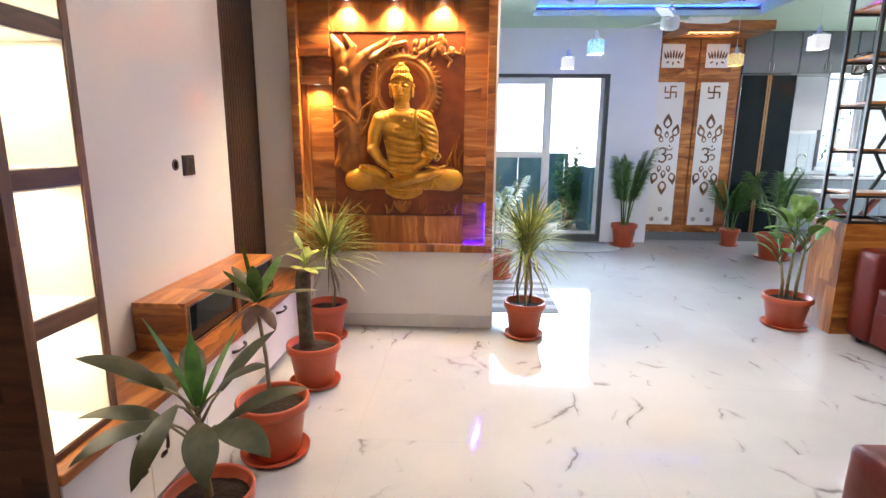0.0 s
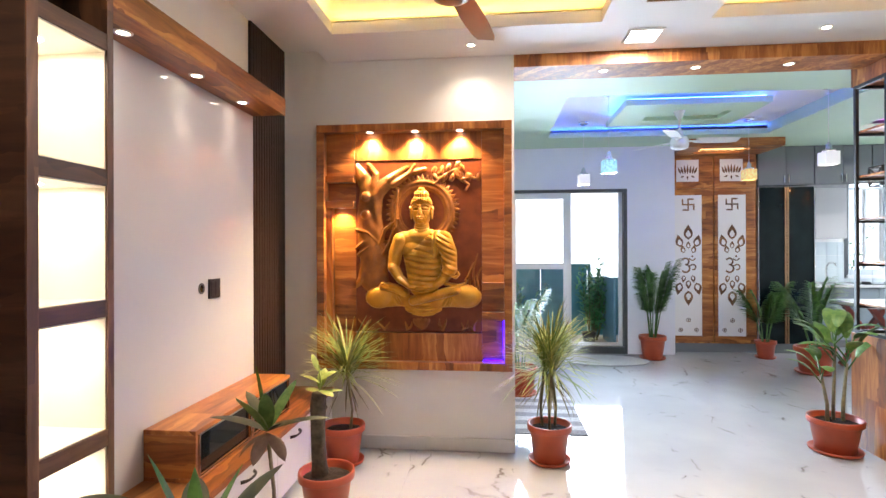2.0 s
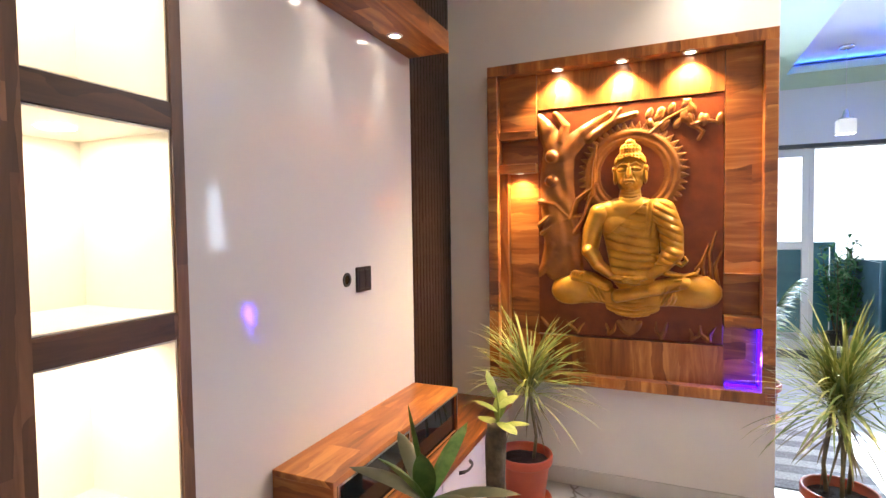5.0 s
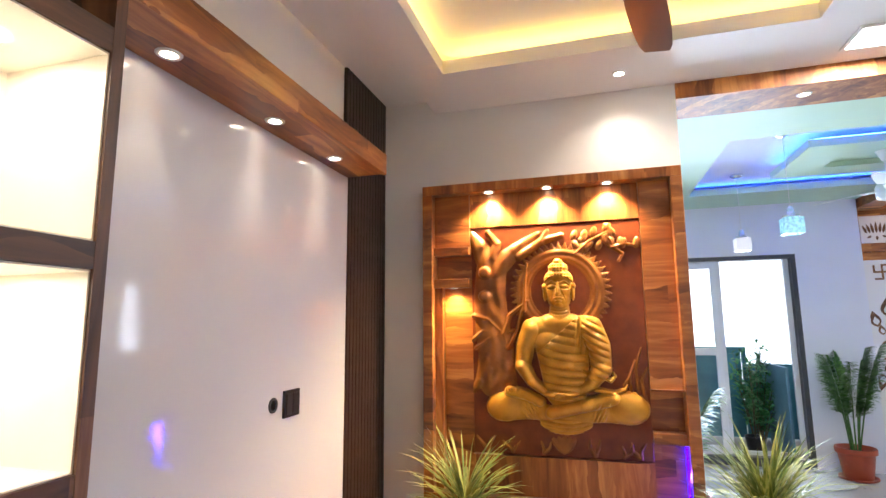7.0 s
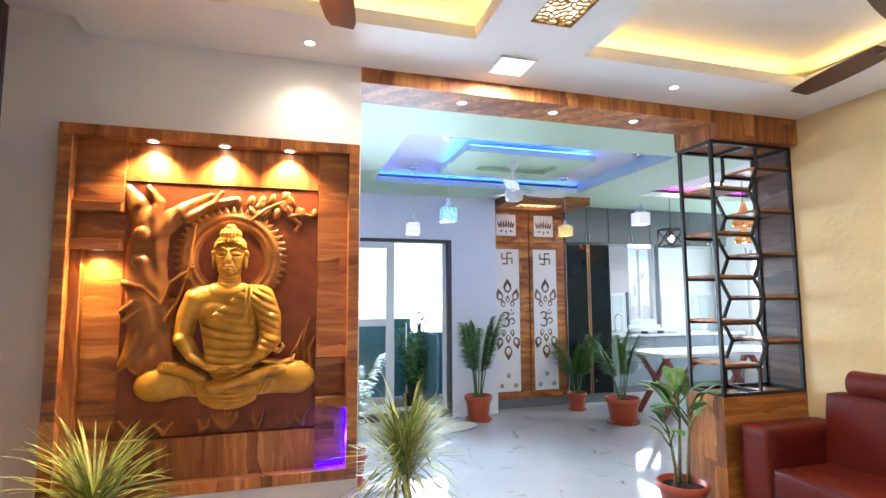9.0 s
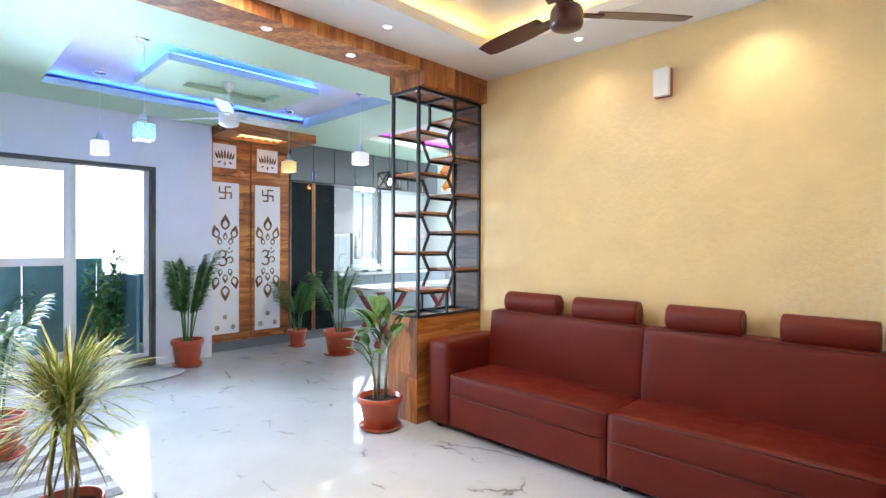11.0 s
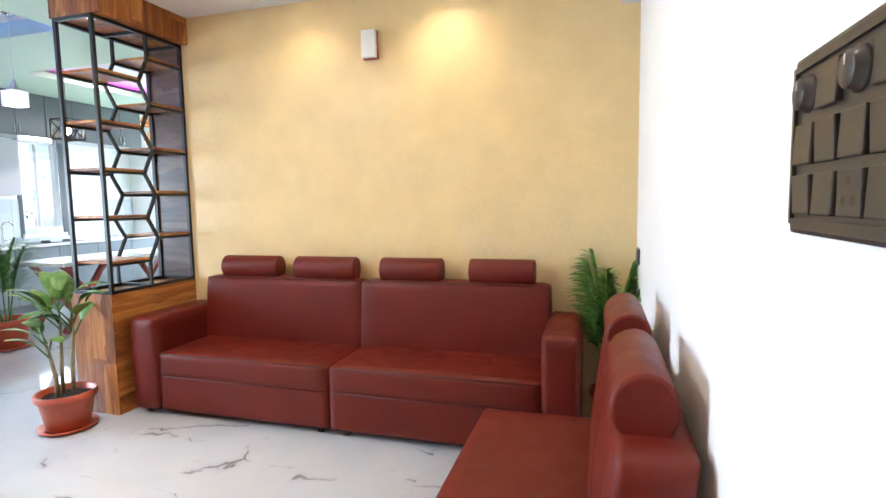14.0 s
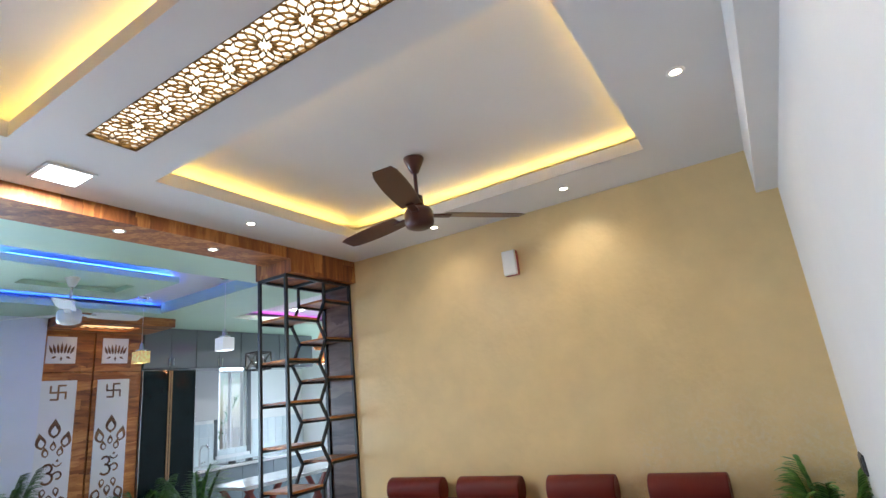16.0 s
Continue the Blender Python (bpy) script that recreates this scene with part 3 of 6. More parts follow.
# lit display column
dc = thing("display_niche", "tall walnut display column with four lit white niches", "display shelf", (0, 0, 0.42))
b = bx(-1.57, -1.293, 3.505, 3.545, 0, 1.76)
part("side", b, M_SHADEWOOD_Z, dc)
part("side", bx(-1.57, -1.293, 3.795, 3.82, 0, 1.76), M_SHADEWOOD_Z, dc)
part("back", bx(-1.60, -1.571, 3.505, 3.82, 0, 1.76), M_NICHE, dc)
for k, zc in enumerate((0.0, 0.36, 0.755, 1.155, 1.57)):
    part("shelf", bx(-1.568, -1.294, 3.5455, 3.7945, zc, zc + (0.05 if k else 0.02)), M_SHADEWOOD, dc)
for z0, z1 in ((0.02, 0.36), (0.41, 0.755), (0.805, 1.155), (1.205, 1.57)):
    lin = part("lining", bx(-1.5695, -1.562, 3.546, 3.794, z0 + 0.001, z1 - 0.001), M_NICHE, dc, "white lit lining")
    for a in ((3.5455, 3.549, z0 + 0.001, z1 - 0.001), (3.791, 3.7945, z0 + 0.001, z1 - 0.001), (3.549, 3.791, z0 + 0.001, z0 + 0.004), (3.549, 3.791, z1 - 0.005, z1 - 0.001)):
        part("lining", bx(-1.562, -1.300, *a), M_NICHE, dc)
    part("lamp_lens", lathe(bmesh.new(), [(0, 0), (0.030, 0.0)], 20, Matrix.Translation((-1.43, 3.67, z1 - 0.007))), M_SPOT, dc, "round lamp lens")
    area("niche_lamp", (-1.43, 3.67, 0.42 + z1 - 0.012), (-1.44, 3.67, 0), 0.12, 0.12, 1.15, (1.0, 0.86, 0.66))

ep = thing("end_panel", "dark walnut laminate end panel of the wall unit", "panel", (0, 0, 0))
part("board", bx(-1.85, -1.249, 3.47, 3.503, 0.05, 2.73, bevel=0.0015), M_DARKWOOD, ep)
part("edge_band", bx(-1.2488, -1.245, 3.4702, 3.5028, 0.05, 2.73), M_SHADEWOOD_Z, ep, "shaded walnut edge band")
part("plinth", bx(-1.85, -1.249, 3.474, 3.503, 0, 0.0498), M_DRIB, ep, "dark plinth strip")
ov = thing("overhead_shelf", "walnut box shelf with downlights above the white panel", "shelf", (0, 0, 0))
part("box", bx(-1.60, -1.385, 3.505, 5.33, 2.19, 2.28, bevel=0.002), M_WOOD_Y, ov)
part("fascia", bx(-1.385, -1.365, 3.505, 5.33, 2.185, 2.285, bevel=0.002), M_WOOD_Y, ov)
for y in (4.12, 4.60, 5.04):
    downlight(-1.49, y, 2.19, 5, 0.028, "shelf downlights", "small round downlight under the walnut shelf, lit", size=60)

dr = thing("door_1", "brown wooden entrance door standing open with brass pull", "door", (-1.52, 3.445, 0))
part("leaf", bx(-0.02, 0.02, -0.9, 0, 0.01, 2.1, bevel=0.003), M_WOOD_Z, dr)
part("handle", tube(bmesh.new(), [(0.02, -0.03, 0.79), (0.05, -0.03, 0.79), (0.065, -0.03, 0.81), (0.065, -0.03, 1.15), (0.05, -0.03, 1.17), (0.02, -0.03, 1.17)], 0.014), mat("brushed brass", (0.55, 0.46, 0.25), 0.3, metal=0.9), dr, "long brass pull handle")

# ---- mural ----
mf = thing("mural_frame", "walnut wall frame with stepped niches and lamps round the relief", "wall frame", (0, 0, 0))
Y0, YW = 5.742, 5.858
for nm, a in (("frame_rail", (-1.322, 0.0, Y0, YW, 2.175, 2.227)), ("frame_rail", (-1.322, 0.0, Y0, YW, 0.573, 0.625)), ("frame_stile", (-1.322, -1.268, Y0, YW, 0.6255, 2.1745)), ("frame_stile", (-0.052, 0.0, Y0, YW, 0.6255, 2.1745))):
    part(nm, bx(*a, bevel=0.002), M_WOOD_Z if "rail" in nm else M_WOOD_X, mf)
part("back_panel", bx(-1.268, -0.052, 5.845, YW, 0.6255, 2.1745), M_WOOD_X, mf)
part("lower_panel", bx(-1.07, -0.20, 5.80, 5.8445, 0.6255, 0.812), wood("walnut short upright strips", 2, *WOODC, scale=1.0), mf, "walnut strip panel below the relief")
part("upper_panel", bx(-1.07, -0.20, 5.815, 5.8445, 1.992, 2.1745), M_WOOD_Z, mf)
for z0, z1 in ((1.84, 1.885), (1.665, 1.712)):
    part("shelf", bx(-1.2675, -1.072, 5.772, 5.8445, z0, z1, bevel=0.002), M_WOOD_X, mf)
part("shelf", bx(-1.2675, -1.225, 5.79, 5.8445, 0.6255, 1.6645), M_WOOD_Z, mf)
part("side_block", bx(-1.2675, -1.072, 5.80, 5.8445, 1.8855, 2.1745), M_WOOD_X, mf)
for z0, z1 in ((1.148, 1.156), (0.905, 0.957)):
    part("shelf", bx(-0.198, -0.0525, 5.772, 5.8445, z0, z1, bevel=0.001), M_WOOD_X, mf)
part("side_block", bx(-0.198, -0.0525, 5.80, 5.8445, 1.1565, 2.1745), M_WOOD_X, mf)
part("strip_light", bx(-0.057, -0.0535, 5.80, 5.842, 0.64, 0.90), M_PURPLE, mf, "purple LED strip")
part("strip_light", bx(-0.19, -0.06, 5.81, 5.840, 0.6265, 0.631), M_PURPLE, mf, "purple LED strip")
area("violet_strip_lamp", (-0.066, 5.80, 0.775), (-0.45, 5.20, 0.35), 0.03, 0.24, 6, (0.10, 0.03, 1.0))
for x in (-0.955, -0.645, -0.345):
    downlight(x, 5.770, 2.175, 84, 0.026, "frame downlights", "small round downlight in the walnut frame, lit", color=(1.0, 0.72, 0.36), size=118, aim=(x, 5.72, 1.0))
downlight(-1.16, 5.795, 1.665, 26, 0.018, "frame downlights", "small round downlight under the niche shelf, lit", color=(1.0, 0.66, 0.22), size=130)


# relief: heights over a grid, built from soft shapes
MW, MH = 0.867, 1.171


def ball(U, V, u, v, a, b, h, rot=0.0):
    c, s = math.cos(rot), math.sin(rot)
    du, dv = (U - u) * c + (V - v) * s, -(U - u) * s + (V - v) * c
    q = 1 - (du / a) ** 2 - (dv / b) ** 2
    return h * np.sqrt(np.clip(q, 0, None))


def limb(U, V, p, q, r0, r1, h):
    """A tapering rounded bar between two points."""
    du, dv = q[0] - p[0], q[1] - p[1]
    t = np.clip(((U - p[0]) * du + (V - p[1]) * dv) / (du * du + dv * dv), 0, 1)
    r = r0 + (r1 - r0) * t
    d2 = (U - p[0] - t * du) ** 2 + (V - p[1] - t * dv) ** 2
    return h * (r / max(r0, r1)) * np.sqrt(np.clip(1 - d2 / r ** 2, 0, None))


def chain(U, V, pts, r0, r1, h):
    out = np.zeros_like(U)
    n = len(pts) - 1
    for i in range(n):
        out = np.maximum(out, limb(U, V, pts[i], pts[i + 1], r0 + (r1 - r0) * i / n, r0 + (r1 - r0) * (i + 1) / n, h * (1 - 0.3 * i / n)))
    return out


def grid(step):
    return np.meshgrid(np.arange(0, MW + step / 2, step), np.arange(0, MH + step / 2, step))


def blur(z, n):
    """Softens a height field by n passes of a small binomial filter."""
    for _ in range(n):
        p = np.pad(z, 1, mode="edge")
        z = (p[:-2] + 2 * p[1:-1] + p[2:]) / 4
        z = (z[:, :-2] + 2 * z[:, 1:-1] + z[:, 2:]) / 4
    return z


def relief(name, U, V, Hh, keep, material, parent=None, base=0.0):
    """A sheet raised towards the room by Hh, kept where keep is true."""
    idx = -np.ones(U.shape, int)
    cell = keep[:-1, :-1] | keep[1:, :-1] | keep[:-1, 1:] | keep[1:, 1:]
    used = np.zeros(U.shape, bool)
    used[:-1, :-1] |= cell
    used[1:, :-1] |= cell
    used[:-1, 1:] |= cell
    used[1:, 1:] |= cell
    idx[used] = np.arange(used.sum())
    co = np.stack([U[used], -(Hh[used] * keep[used] + base), V[used]], 1)
    j, i = np.nonzero(cell)
    fc = np.stack([idx[j, i], idx[j, i + 1], idx[j + 1, i + 1], idx[j + 1, i]], 1)
    me = bpy.data.meshes.new(name)
    me.from_pydata(co.tolist(), [], fc.tolist())
    me.polygons.foreach_set("use_smooth", [True] * len(me.polygons))
    me.materials.append(material)
    ob = new(name, me)
    if parent is not None:
        ob.parent = parent
    return ob


def lacquer(name, low, high, metal, rough, scale=25):
    m = mat(name, low, rough, metal=metal, var=0.25, scale=scale, bump=0.08, bscale=120)
    r = [n for n in m.node_tree.nodes if n.bl_idname == "ShaderNodeValToRGB"][0]
    r.color_ramp.elements[0].color, r.color_ramp.elements[1].color = (*low, 1), (*high, 1)
    return m


M_RBACK = lacquer("red-brown lacquer", (0.13, 0.027, 0.008), (0.21, 0.050, 0.013), 0.1, 0.33, 14)
M_RTREE = lacquer("bronze lacquer", (0.17, 0.052, 0.010), (0.36, 0.135, 0.025), 0.15, 0.34, 9)
M_RGOLD = lacquer("gold paint", (0.44, 0.20, 0.018), (0.62, 0.32, 0.036), 0.2, 0.32, 14)

mu = thing("relief_mural", "carved gold and brown relief of a seated figure, in the frame", "wall relief", (-1.067, 5.833, 0.816))
part("board", bx(0, MW, -0.012, 0.012, 0, MH, bevel=0.002), M_RBACK, mu)
U, V = grid(0.0036)
# halo with pointed rays
HU, HV = 0.464, 0.818
R = np.hypot(U - HU, V - HV)
A = np.arctan2(V - HV, U - HU)
tooth = np.abs(((A / (2 * math.pi) * 46) % 1.0) - 0.5) * 2
rim = 0.220 + 0.038 * (1 - tooth)
hal = np.where(R < rim, 0.006, 0)
hal = hal + 0.006 * np.clip(1 - ((R - 0.205) / 0.014) ** 2, 0, None) + 0.004 * np.clip(1 - ((R - 0.176) / 0.009) ** 2, 0, None)
hal = np.where(R < 0.165, 0.002, hal)
relief("halo", U, V, hal, (R < rim) & (R > 0.150) & (V > 0.68), M_RTREE, mu, base=0.012)
# tree with roots, knots and boughs
tree = chain(U, V, [(0.125, 0.37), (0.125, 0.50), (0.105, 0.65), (0.095, 0.80), (0.11, 0.96)], 0.098, 0.080, 0.028)
for pts, r0, r1 in ((((0.12, 0.94), (0.24, 1.04), (0.36, 1.125)), 0.062, 0.012), (((0.10, 0.96), (0.05, 1.06), (0.0, 1.13)), 0.062, 0.028),
                    (((0.26, 1.01), (0.38, 1.085), (0.48, 1.11)), 0.024, 0.012), (((0.38, 1.08), (0.40, 1.12), (0.41, 1.14)), 0.016, 0.008), (((0.12, 1.0), (0.14, 1.08), (0.09, 1.15)), 0.03, 0.012),
                    (((0.08, 0.46), (0.04, 0.36), (0.0, 0.31)), 0.045, 0.012), (((0.15, 0.46), (0.19, 0.38), (0.21, 0.33)), 0.05, 0.02),
                    (((0.10, 0.42), (0.10, 0.34), (0.12, 0.29)), 0.030, 0.010)):
    tree = np.maximum(tree, chain(U, V, list(pts), r0, r1, 0.030))
tree = tree * (1 + 0.12 * np.sin(60 * U + 6 * np.sin(9 * V)) + 0.06 * np.sin(120 * U + 11 * V))
for u, v, r in ((0.075, 0.925, 0.032), (0.072, 0.80, 0.030)):
    d = np.hypot(U - u, V - v)
    tree = np.maximum(tree, np.where(d < r, 0.034 + 0.012 * np.sqrt(np.clip(1 - (d / r) ** 2, 0, None)), 0))
for pts in (((0.0, 0.70), (0.09, 0.68), (0.17, 0.60), (0.19, 0.53)), ((0.17, 0.60), (0.20, 0.70), (0.30, 0.775)), ((0.0, 0.57), (0.06, 0.62), (0.14, 0.61)),
            ((0.02, 0.53), (0.09, 0.58), (0.22, 0.62)), ((0.19, 0.53), (0.24, 0.62), (0.29, 0.80)), ((0.28, 0.72), (0.285, 0.84), (0.30, 0.97))):
    tree = np.maximum(tree, chain(U, V, list(pts), 0.010, 0.006, 0.034))
tree = blur(tree, 2)
relief("tree", U, V, tree, tree > 0.002, M_RTREE, mu, base=0.012)
# leaves, reeds and ground plants
rnd = random.Random(4)
leaf = np.zeros_like(U)
for k in range(30):
    u, v = 0.53 + 0.32 * rnd.random(), 1.03 + 0.12 * rnd.random()
    if v < 1.145 - 0.25 * abs(u - 0.70) and not (u > 0.78 and v < 1.05):
        a = rnd.uniform(-0.9, 0.9)
        one = ball(U, V, u, v, 0.016, 0.028, 0.016, a)
        leaf = np.maximum(leaf, one * (0.75 + 0.25 * np.abs(np.sin(90 * (U - u)))))
for pts in (((0.55, 1.01), (0.62, 1.07), (0.72, 1.12)), ((0.72, 1.08), (0.74, 1.03), (0.78, 1.0), (0.76, 0.965)), ((0.73, 1.035), (0.79, 1.05), (0.84, 1.04))):
    leaf = np.maximum(leaf, chain(U, V, list(pts), 0.010, 0.006, 0.016))
for u, b, ht in ((0.79, 0.27, 0.20), (0.82, 0.27, 0.26), (0.845, 0.28, 0.16), (0.765, 0.28, 0.12)):
    leaf = np.maximum(leaf, chain(U, V, [(u, b), (u - 0.012, b + ht * 0.6), (u + 0.018, b + ht)], 0.009, 0.003, 0.014))
for u, k in ((0.07, 0.9), (0.20, 0.7), (0.355, 0.75), (0.60, 1.0), (0.735, 0.7), (0.81, 0.9)):
    lean = rnd.uniform(-0.02, 0.02)
    for s in (-1, 1):
        leaf = np.maximum(leaf, chain(U, V, [(u, 0.015), (u + s * 0.02 * k + lean, 0.05 * k), (u + s * rnd.uniform(0.015, 0.05) + lean, 0.09 * k)], 0.012 * k, 0.003, 0.010))
for s in (-0.9, -0.45, 0, 0.45, 0.9):
    leaf = np.maximum(leaf, ball(U, V, 0.455 + 0.035 * s, 0.055, 0.016, 0.042, 0.013, -s * 0.7))
relief("foliage", U, V, leaf, leaf > 0.001, M_RTREE, mu, base=0.012)


def seated_figure(U, V):
    """One smooth seated shape: head, draped torso, arms in the lap, crossed legs."""
    up = np.maximum
    M = 0.458
    band = lambda s: np.abs(np.sin(s)) ** 0.8
    # legs: two broad knees, shins crossing in front, feet turned up
    z = chain(U, V, [(0.150, 0.232), (0.28, 0.228), (0.40, 0.205)], 0.072, 0.036, 0.046)
    z = up(z, chain(U, V, [(0.775, 0.240), (0.65, 0.225), (0.52, 0.195)], 0.074, 0.034, 0.044))
    z = up(z, ball(U, V, 0.168, 0.238, 0.100, 0.078, 0.068, 0.12))
    z = up(z, ball(U, V, 0.760, 0.246, 0.104, 0.080, 0.068, -0.10))
    shin = chain(U, V, [(0.700, 0.288), (0.56, 0.252), (0.40, 0.212)], 0.036, 0.034, 0.088)
    z = up(z, chain(U, V, [(0.195, 0.312), (0.27, 0.298), (0.345, 0.262)], 0.030, 0.026, 0.078))
    z = up(blur(z, 3), shin)
    for c, s in ((0.30, 1), (0.63, -1)):
        w = np.exp(-((U - c) / 0.034) ** 4) * np.exp(-((V - 0.215) / 0.050) ** 4)
        z = z + 0.016 * w * (band((U - c + s * 0.5 * (V - 0.2)) * 165) - 0.5) * (z > 0.015)
    for k in range(5):
        z = up(z, limb(U, V, (0.186 + 0.013 * k, 0.333 - 0.001 * k), (0.182 + 0.014 * k, 0.305), 0.0066, 0.0058, 0.088))
        z = up(z, limb(U, V, (0.690 - 0.003 * k, 0.306 - 0.0115 * k), (0.660 - 0.003 * k, 0.302 - 0.0115 * k), 0.0064, 0.0056, 0.092))
    # hem folds fanned out below the shins
    hem = ball(U, V, M + 0.01, 0.172, 0.135, 0.066, 0.026)
    d = np.hypot((U - M - 0.01) / 1.9, V - 0.245)
    z = up(z, hem * (0.45 + 0.55 * band(d * 150)))
    # torso: narrow waist, full chest, sloping shoulders
    tor = chain(U, V, [(0.472, 0.330), (0.470, 0.44), (0.460, 0.57)], 0.104, 0.138, 0.060)
    tor = up(tor, limb(U, V, (0.335, 0.628), (0.585, 0.632), 0.060, 0.060, 0.060))
    tor = up(tor, limb(U, V, (0.400, 0.650), (0.515, 0.650), 0.050, 0.050, 0.062))
    tor = up(tor, ball(U, V, 0.392, 0.575, 0.078, 0.062, 0.070))
    tor = blur(tor, 4)
    # robe: curved bands below the bare breast, upright pleats over one shoulder
    edge = 0.508 + 0.86 * (U - 0.345) + 0.20 * (U - 0.345) ** 2
    on = (V < edge) & (tor > 0.008) & (V > 0.27)
    lay = np.hypot((U - 0.60) * 0.92, V - 0.86)
    fold = 0.004 + 0.0165 * band((lay - 0.02 * np.sin(8 * U)) * 82)
    pleat = 0.007 + 0.0175 * band((U - 0.10 * (V - 0.6) + 0.35 * (V - 0.62) ** 2) * 128)
    k = np.clip((U - 0.520) / 0.03, 0, 1) * np.clip((V - 0.49) / 0.05, 0, 1)
    tor = tor + np.where(on, fold * (1 - k) + pleat * k, 0)
    z = up(z, tor)
    # arms
    arm = chain(U, V, [(0.314, 0.625), (0.278, 0.545), (0.262, 0.440)], 0.054, 0.039, 0.086)
    arm = up(arm, chain(U, V, [(0.262, 0.440), (0.306, 0.365), (0.380, 0.308)], 0.039, 0.021, 0.100))
    z = up(z, blur(arm, 2))
    rarm = chain(U, V, [(0.604, 0.630), (0.642, 0.540), (0.650, 0.430)], 0.060, 0.050, 0.088)
    rarm = up(rarm, chain(U, V, [(0.650, 0.430), (0.600, 0.360), (0.528, 0.308)], 0.047, 0.023, 0.100))
    rarm = blur(rarm, 2)
    rarm = rarm + np.where((rarm > 0.014) & (V > 0.372), 0.003 + 0.0175 * band((V + 0.50 * (U - 0.64) - 1.3 * (U - 0.64) ** 2) * 88), 0)
    z = up(z, rarm)
    for pts in (((0.650, 0.395), (0.690, 0.372), (0.712, 0.392), (0.704, 0.410)), ((0.560, 0.420), (0.585, 0.405), (0.600, 0.425)), ((0.62, 0.330), (0.70, 0.318), (0.755, 0.332), (0.765, 0.352))):
        z = up(z, chain(U, V, list(pts), 0.013, 0.005, 0.060))
    # hands lying one in the other
    z = up(z, ball(U, V, 0.415, 0.303, 0.060, 0.022, 0.096, -0.10))
    z = up(z, ball(U, V, 0.497, 0.305, 0.056, 0.021, 0.094, 0.12))
    for k in range(4):
        z = up(z, limb(U, V, (0.425, 0.313 - 0.0085 * k), (0.505, 0.309 - 0.0085 * k), 0.0062, 0.0050, 0.104))
    # neck with its creases
    z = up(z, blur(limb(U, V, (M, 0.64), (M, 0.745), 0.062, 0.047, 0.060), 2))
    for k in range(2):
        z = z - 0.004 * np.exp(-((V - 0.698 - 0.016 * k - 5 * (U - M) ** 2) / 0.0035) ** 2) * (np.abs(U - M) < 0.045)
    # head: oval face, long ears, hair of small curls with a topknot
    head = up(ball(U, V, M, 0.835, 0.069, 0.092, 0.100), ball(U, V, M, 0.782, 0.056, 0.058, 0.096))
    head = blur(head, 4)
    for s in (-1, 1):
        head = up(head, ball(U, V, M + s * 0.070, 0.812, 0.010, 0.044, 0.050))
        head = up(head, ball(U, V, M + s * 0.074, 0.842, 0.011, 0.018, 0.052))
    shell = up(ball(U, V, M, 0.874, 0.073, 0.062, 0.104), ball(U, V, M, 0.935, 0.050, 0.036, 0.090))
    shell = up(shell, ball(U, V, M, 0.968, 0.024, 0.018, 0.078))
    hair = (V > 0.893 - 6.0 * (U - M) ** 2) & (shell > 0.012)
    curl = 0.0105 * np.abs(np.sin((U - M) * 200) * np.sin(V * 200))
    nose = limb(U, V, (M, 0.856), (M, 0.806), 0.0070, 0.0145, 0.036)
    brow = sum(chain(U, V, [(M + s * 0.008, 0.853), (M + s * 0.030, 0.866), (M + s * 0.055, 0.852)], 0.0052, 0.0040, 0.0150) for s in (-1, 1))
    eye = sum(ball(U, V, M + s * 0.031, 0.838, 0.021, 0.0115, 0.020) - ball(U, V, M + s * 0.031, 0.829, 0.023, 0.0040, 0.016) for s in (-1, 1))
    socket = sum(ball(U, V, M + s * 0.031, 0.840, 0.030, 0.019, 0.012) for s in (-1, 1))
    lips = ball(U, V, M, 0.7800, 0.024, 0.0080, 0.020) + ball(U, V, M, 0.7650, 0.018, 0.0080, 0.020) - ball(U, V, M, 0.7725, 0.026, 0.0032, 0.014)
    fold_m = sum(limb(U, V, (M + s * 0.018, 0.806), (M + s * 0.033, 0.772), 0.004, 0.003, 0.006) for s in (-1, 1))
    chin = ball(U, V, M, 0.742, 0.022, 0.015, 0.012)
    face = head + np.where(head > 0.03, np.maximum(nose, brow) + eye - socket + lips + chin - fold_m, 0)
    face = np.where(hair, up(head, shell) + curl + 0.005, face)
    return up(z, face)


U, V = grid(0.0024)
Z = seated_figure(U, V) * 0.86
relief("seated_figure", U, V, Z, Z > 0.005, M_RGOLD, mu, base=0.012)["label"] = "gold painted seated figure"


# ---- sofas ----
def soft(bm, x0, x1, y0, y1, z0, z1, r=0.03, puff=0.0, n=10, m=None):
    """A padded block: rounded edges, faces slightly swollen."""
    t = bmesh.new()
    bmesh.ops.create_cube(t, size=2.0)
    bmesh.ops.subdivide_edges(t, edges=t.edges[:], cuts=n, use_grid_fill=True)
    c = Vector(((x0 + x1) / 2, (y0 + y1) / 2, (z0 + z1) / 2))
    h = Vector(((x1 - x0) / 2, (y1 - y0) / 2, (z1 - z0) / 2))
    for v in t.verts:
        p = Vector([math.copysign(1 - (1 - abs(k)) ** 1.6, k) for k in v.co])
        q = Vector((p.x * h.x, p.y * h.y, p.z * h.z))
        inner = Vector([max(-h[i] + r, min(h[i] - r, q[i])) for i in range(3)])
        d = q - inner
        if d.length > 1e-6:
            q = inner + d.normalized() * r
        k = [(1 - p[i] ** 2) for i in range(3)]
        for i in range(3):
            a, bb = [j for j in range(3) if j != i]
            q[i] += math.copysign(puff, p[i]) * abs(p[i]) ** 4 * (k[a] * k[bb]) ** 0.5 if abs(p[i]) > 0.5 else 0
        v.co = c + q
    for f in t.faces:
        f.smooth = True
    return merge(bm, t, m)


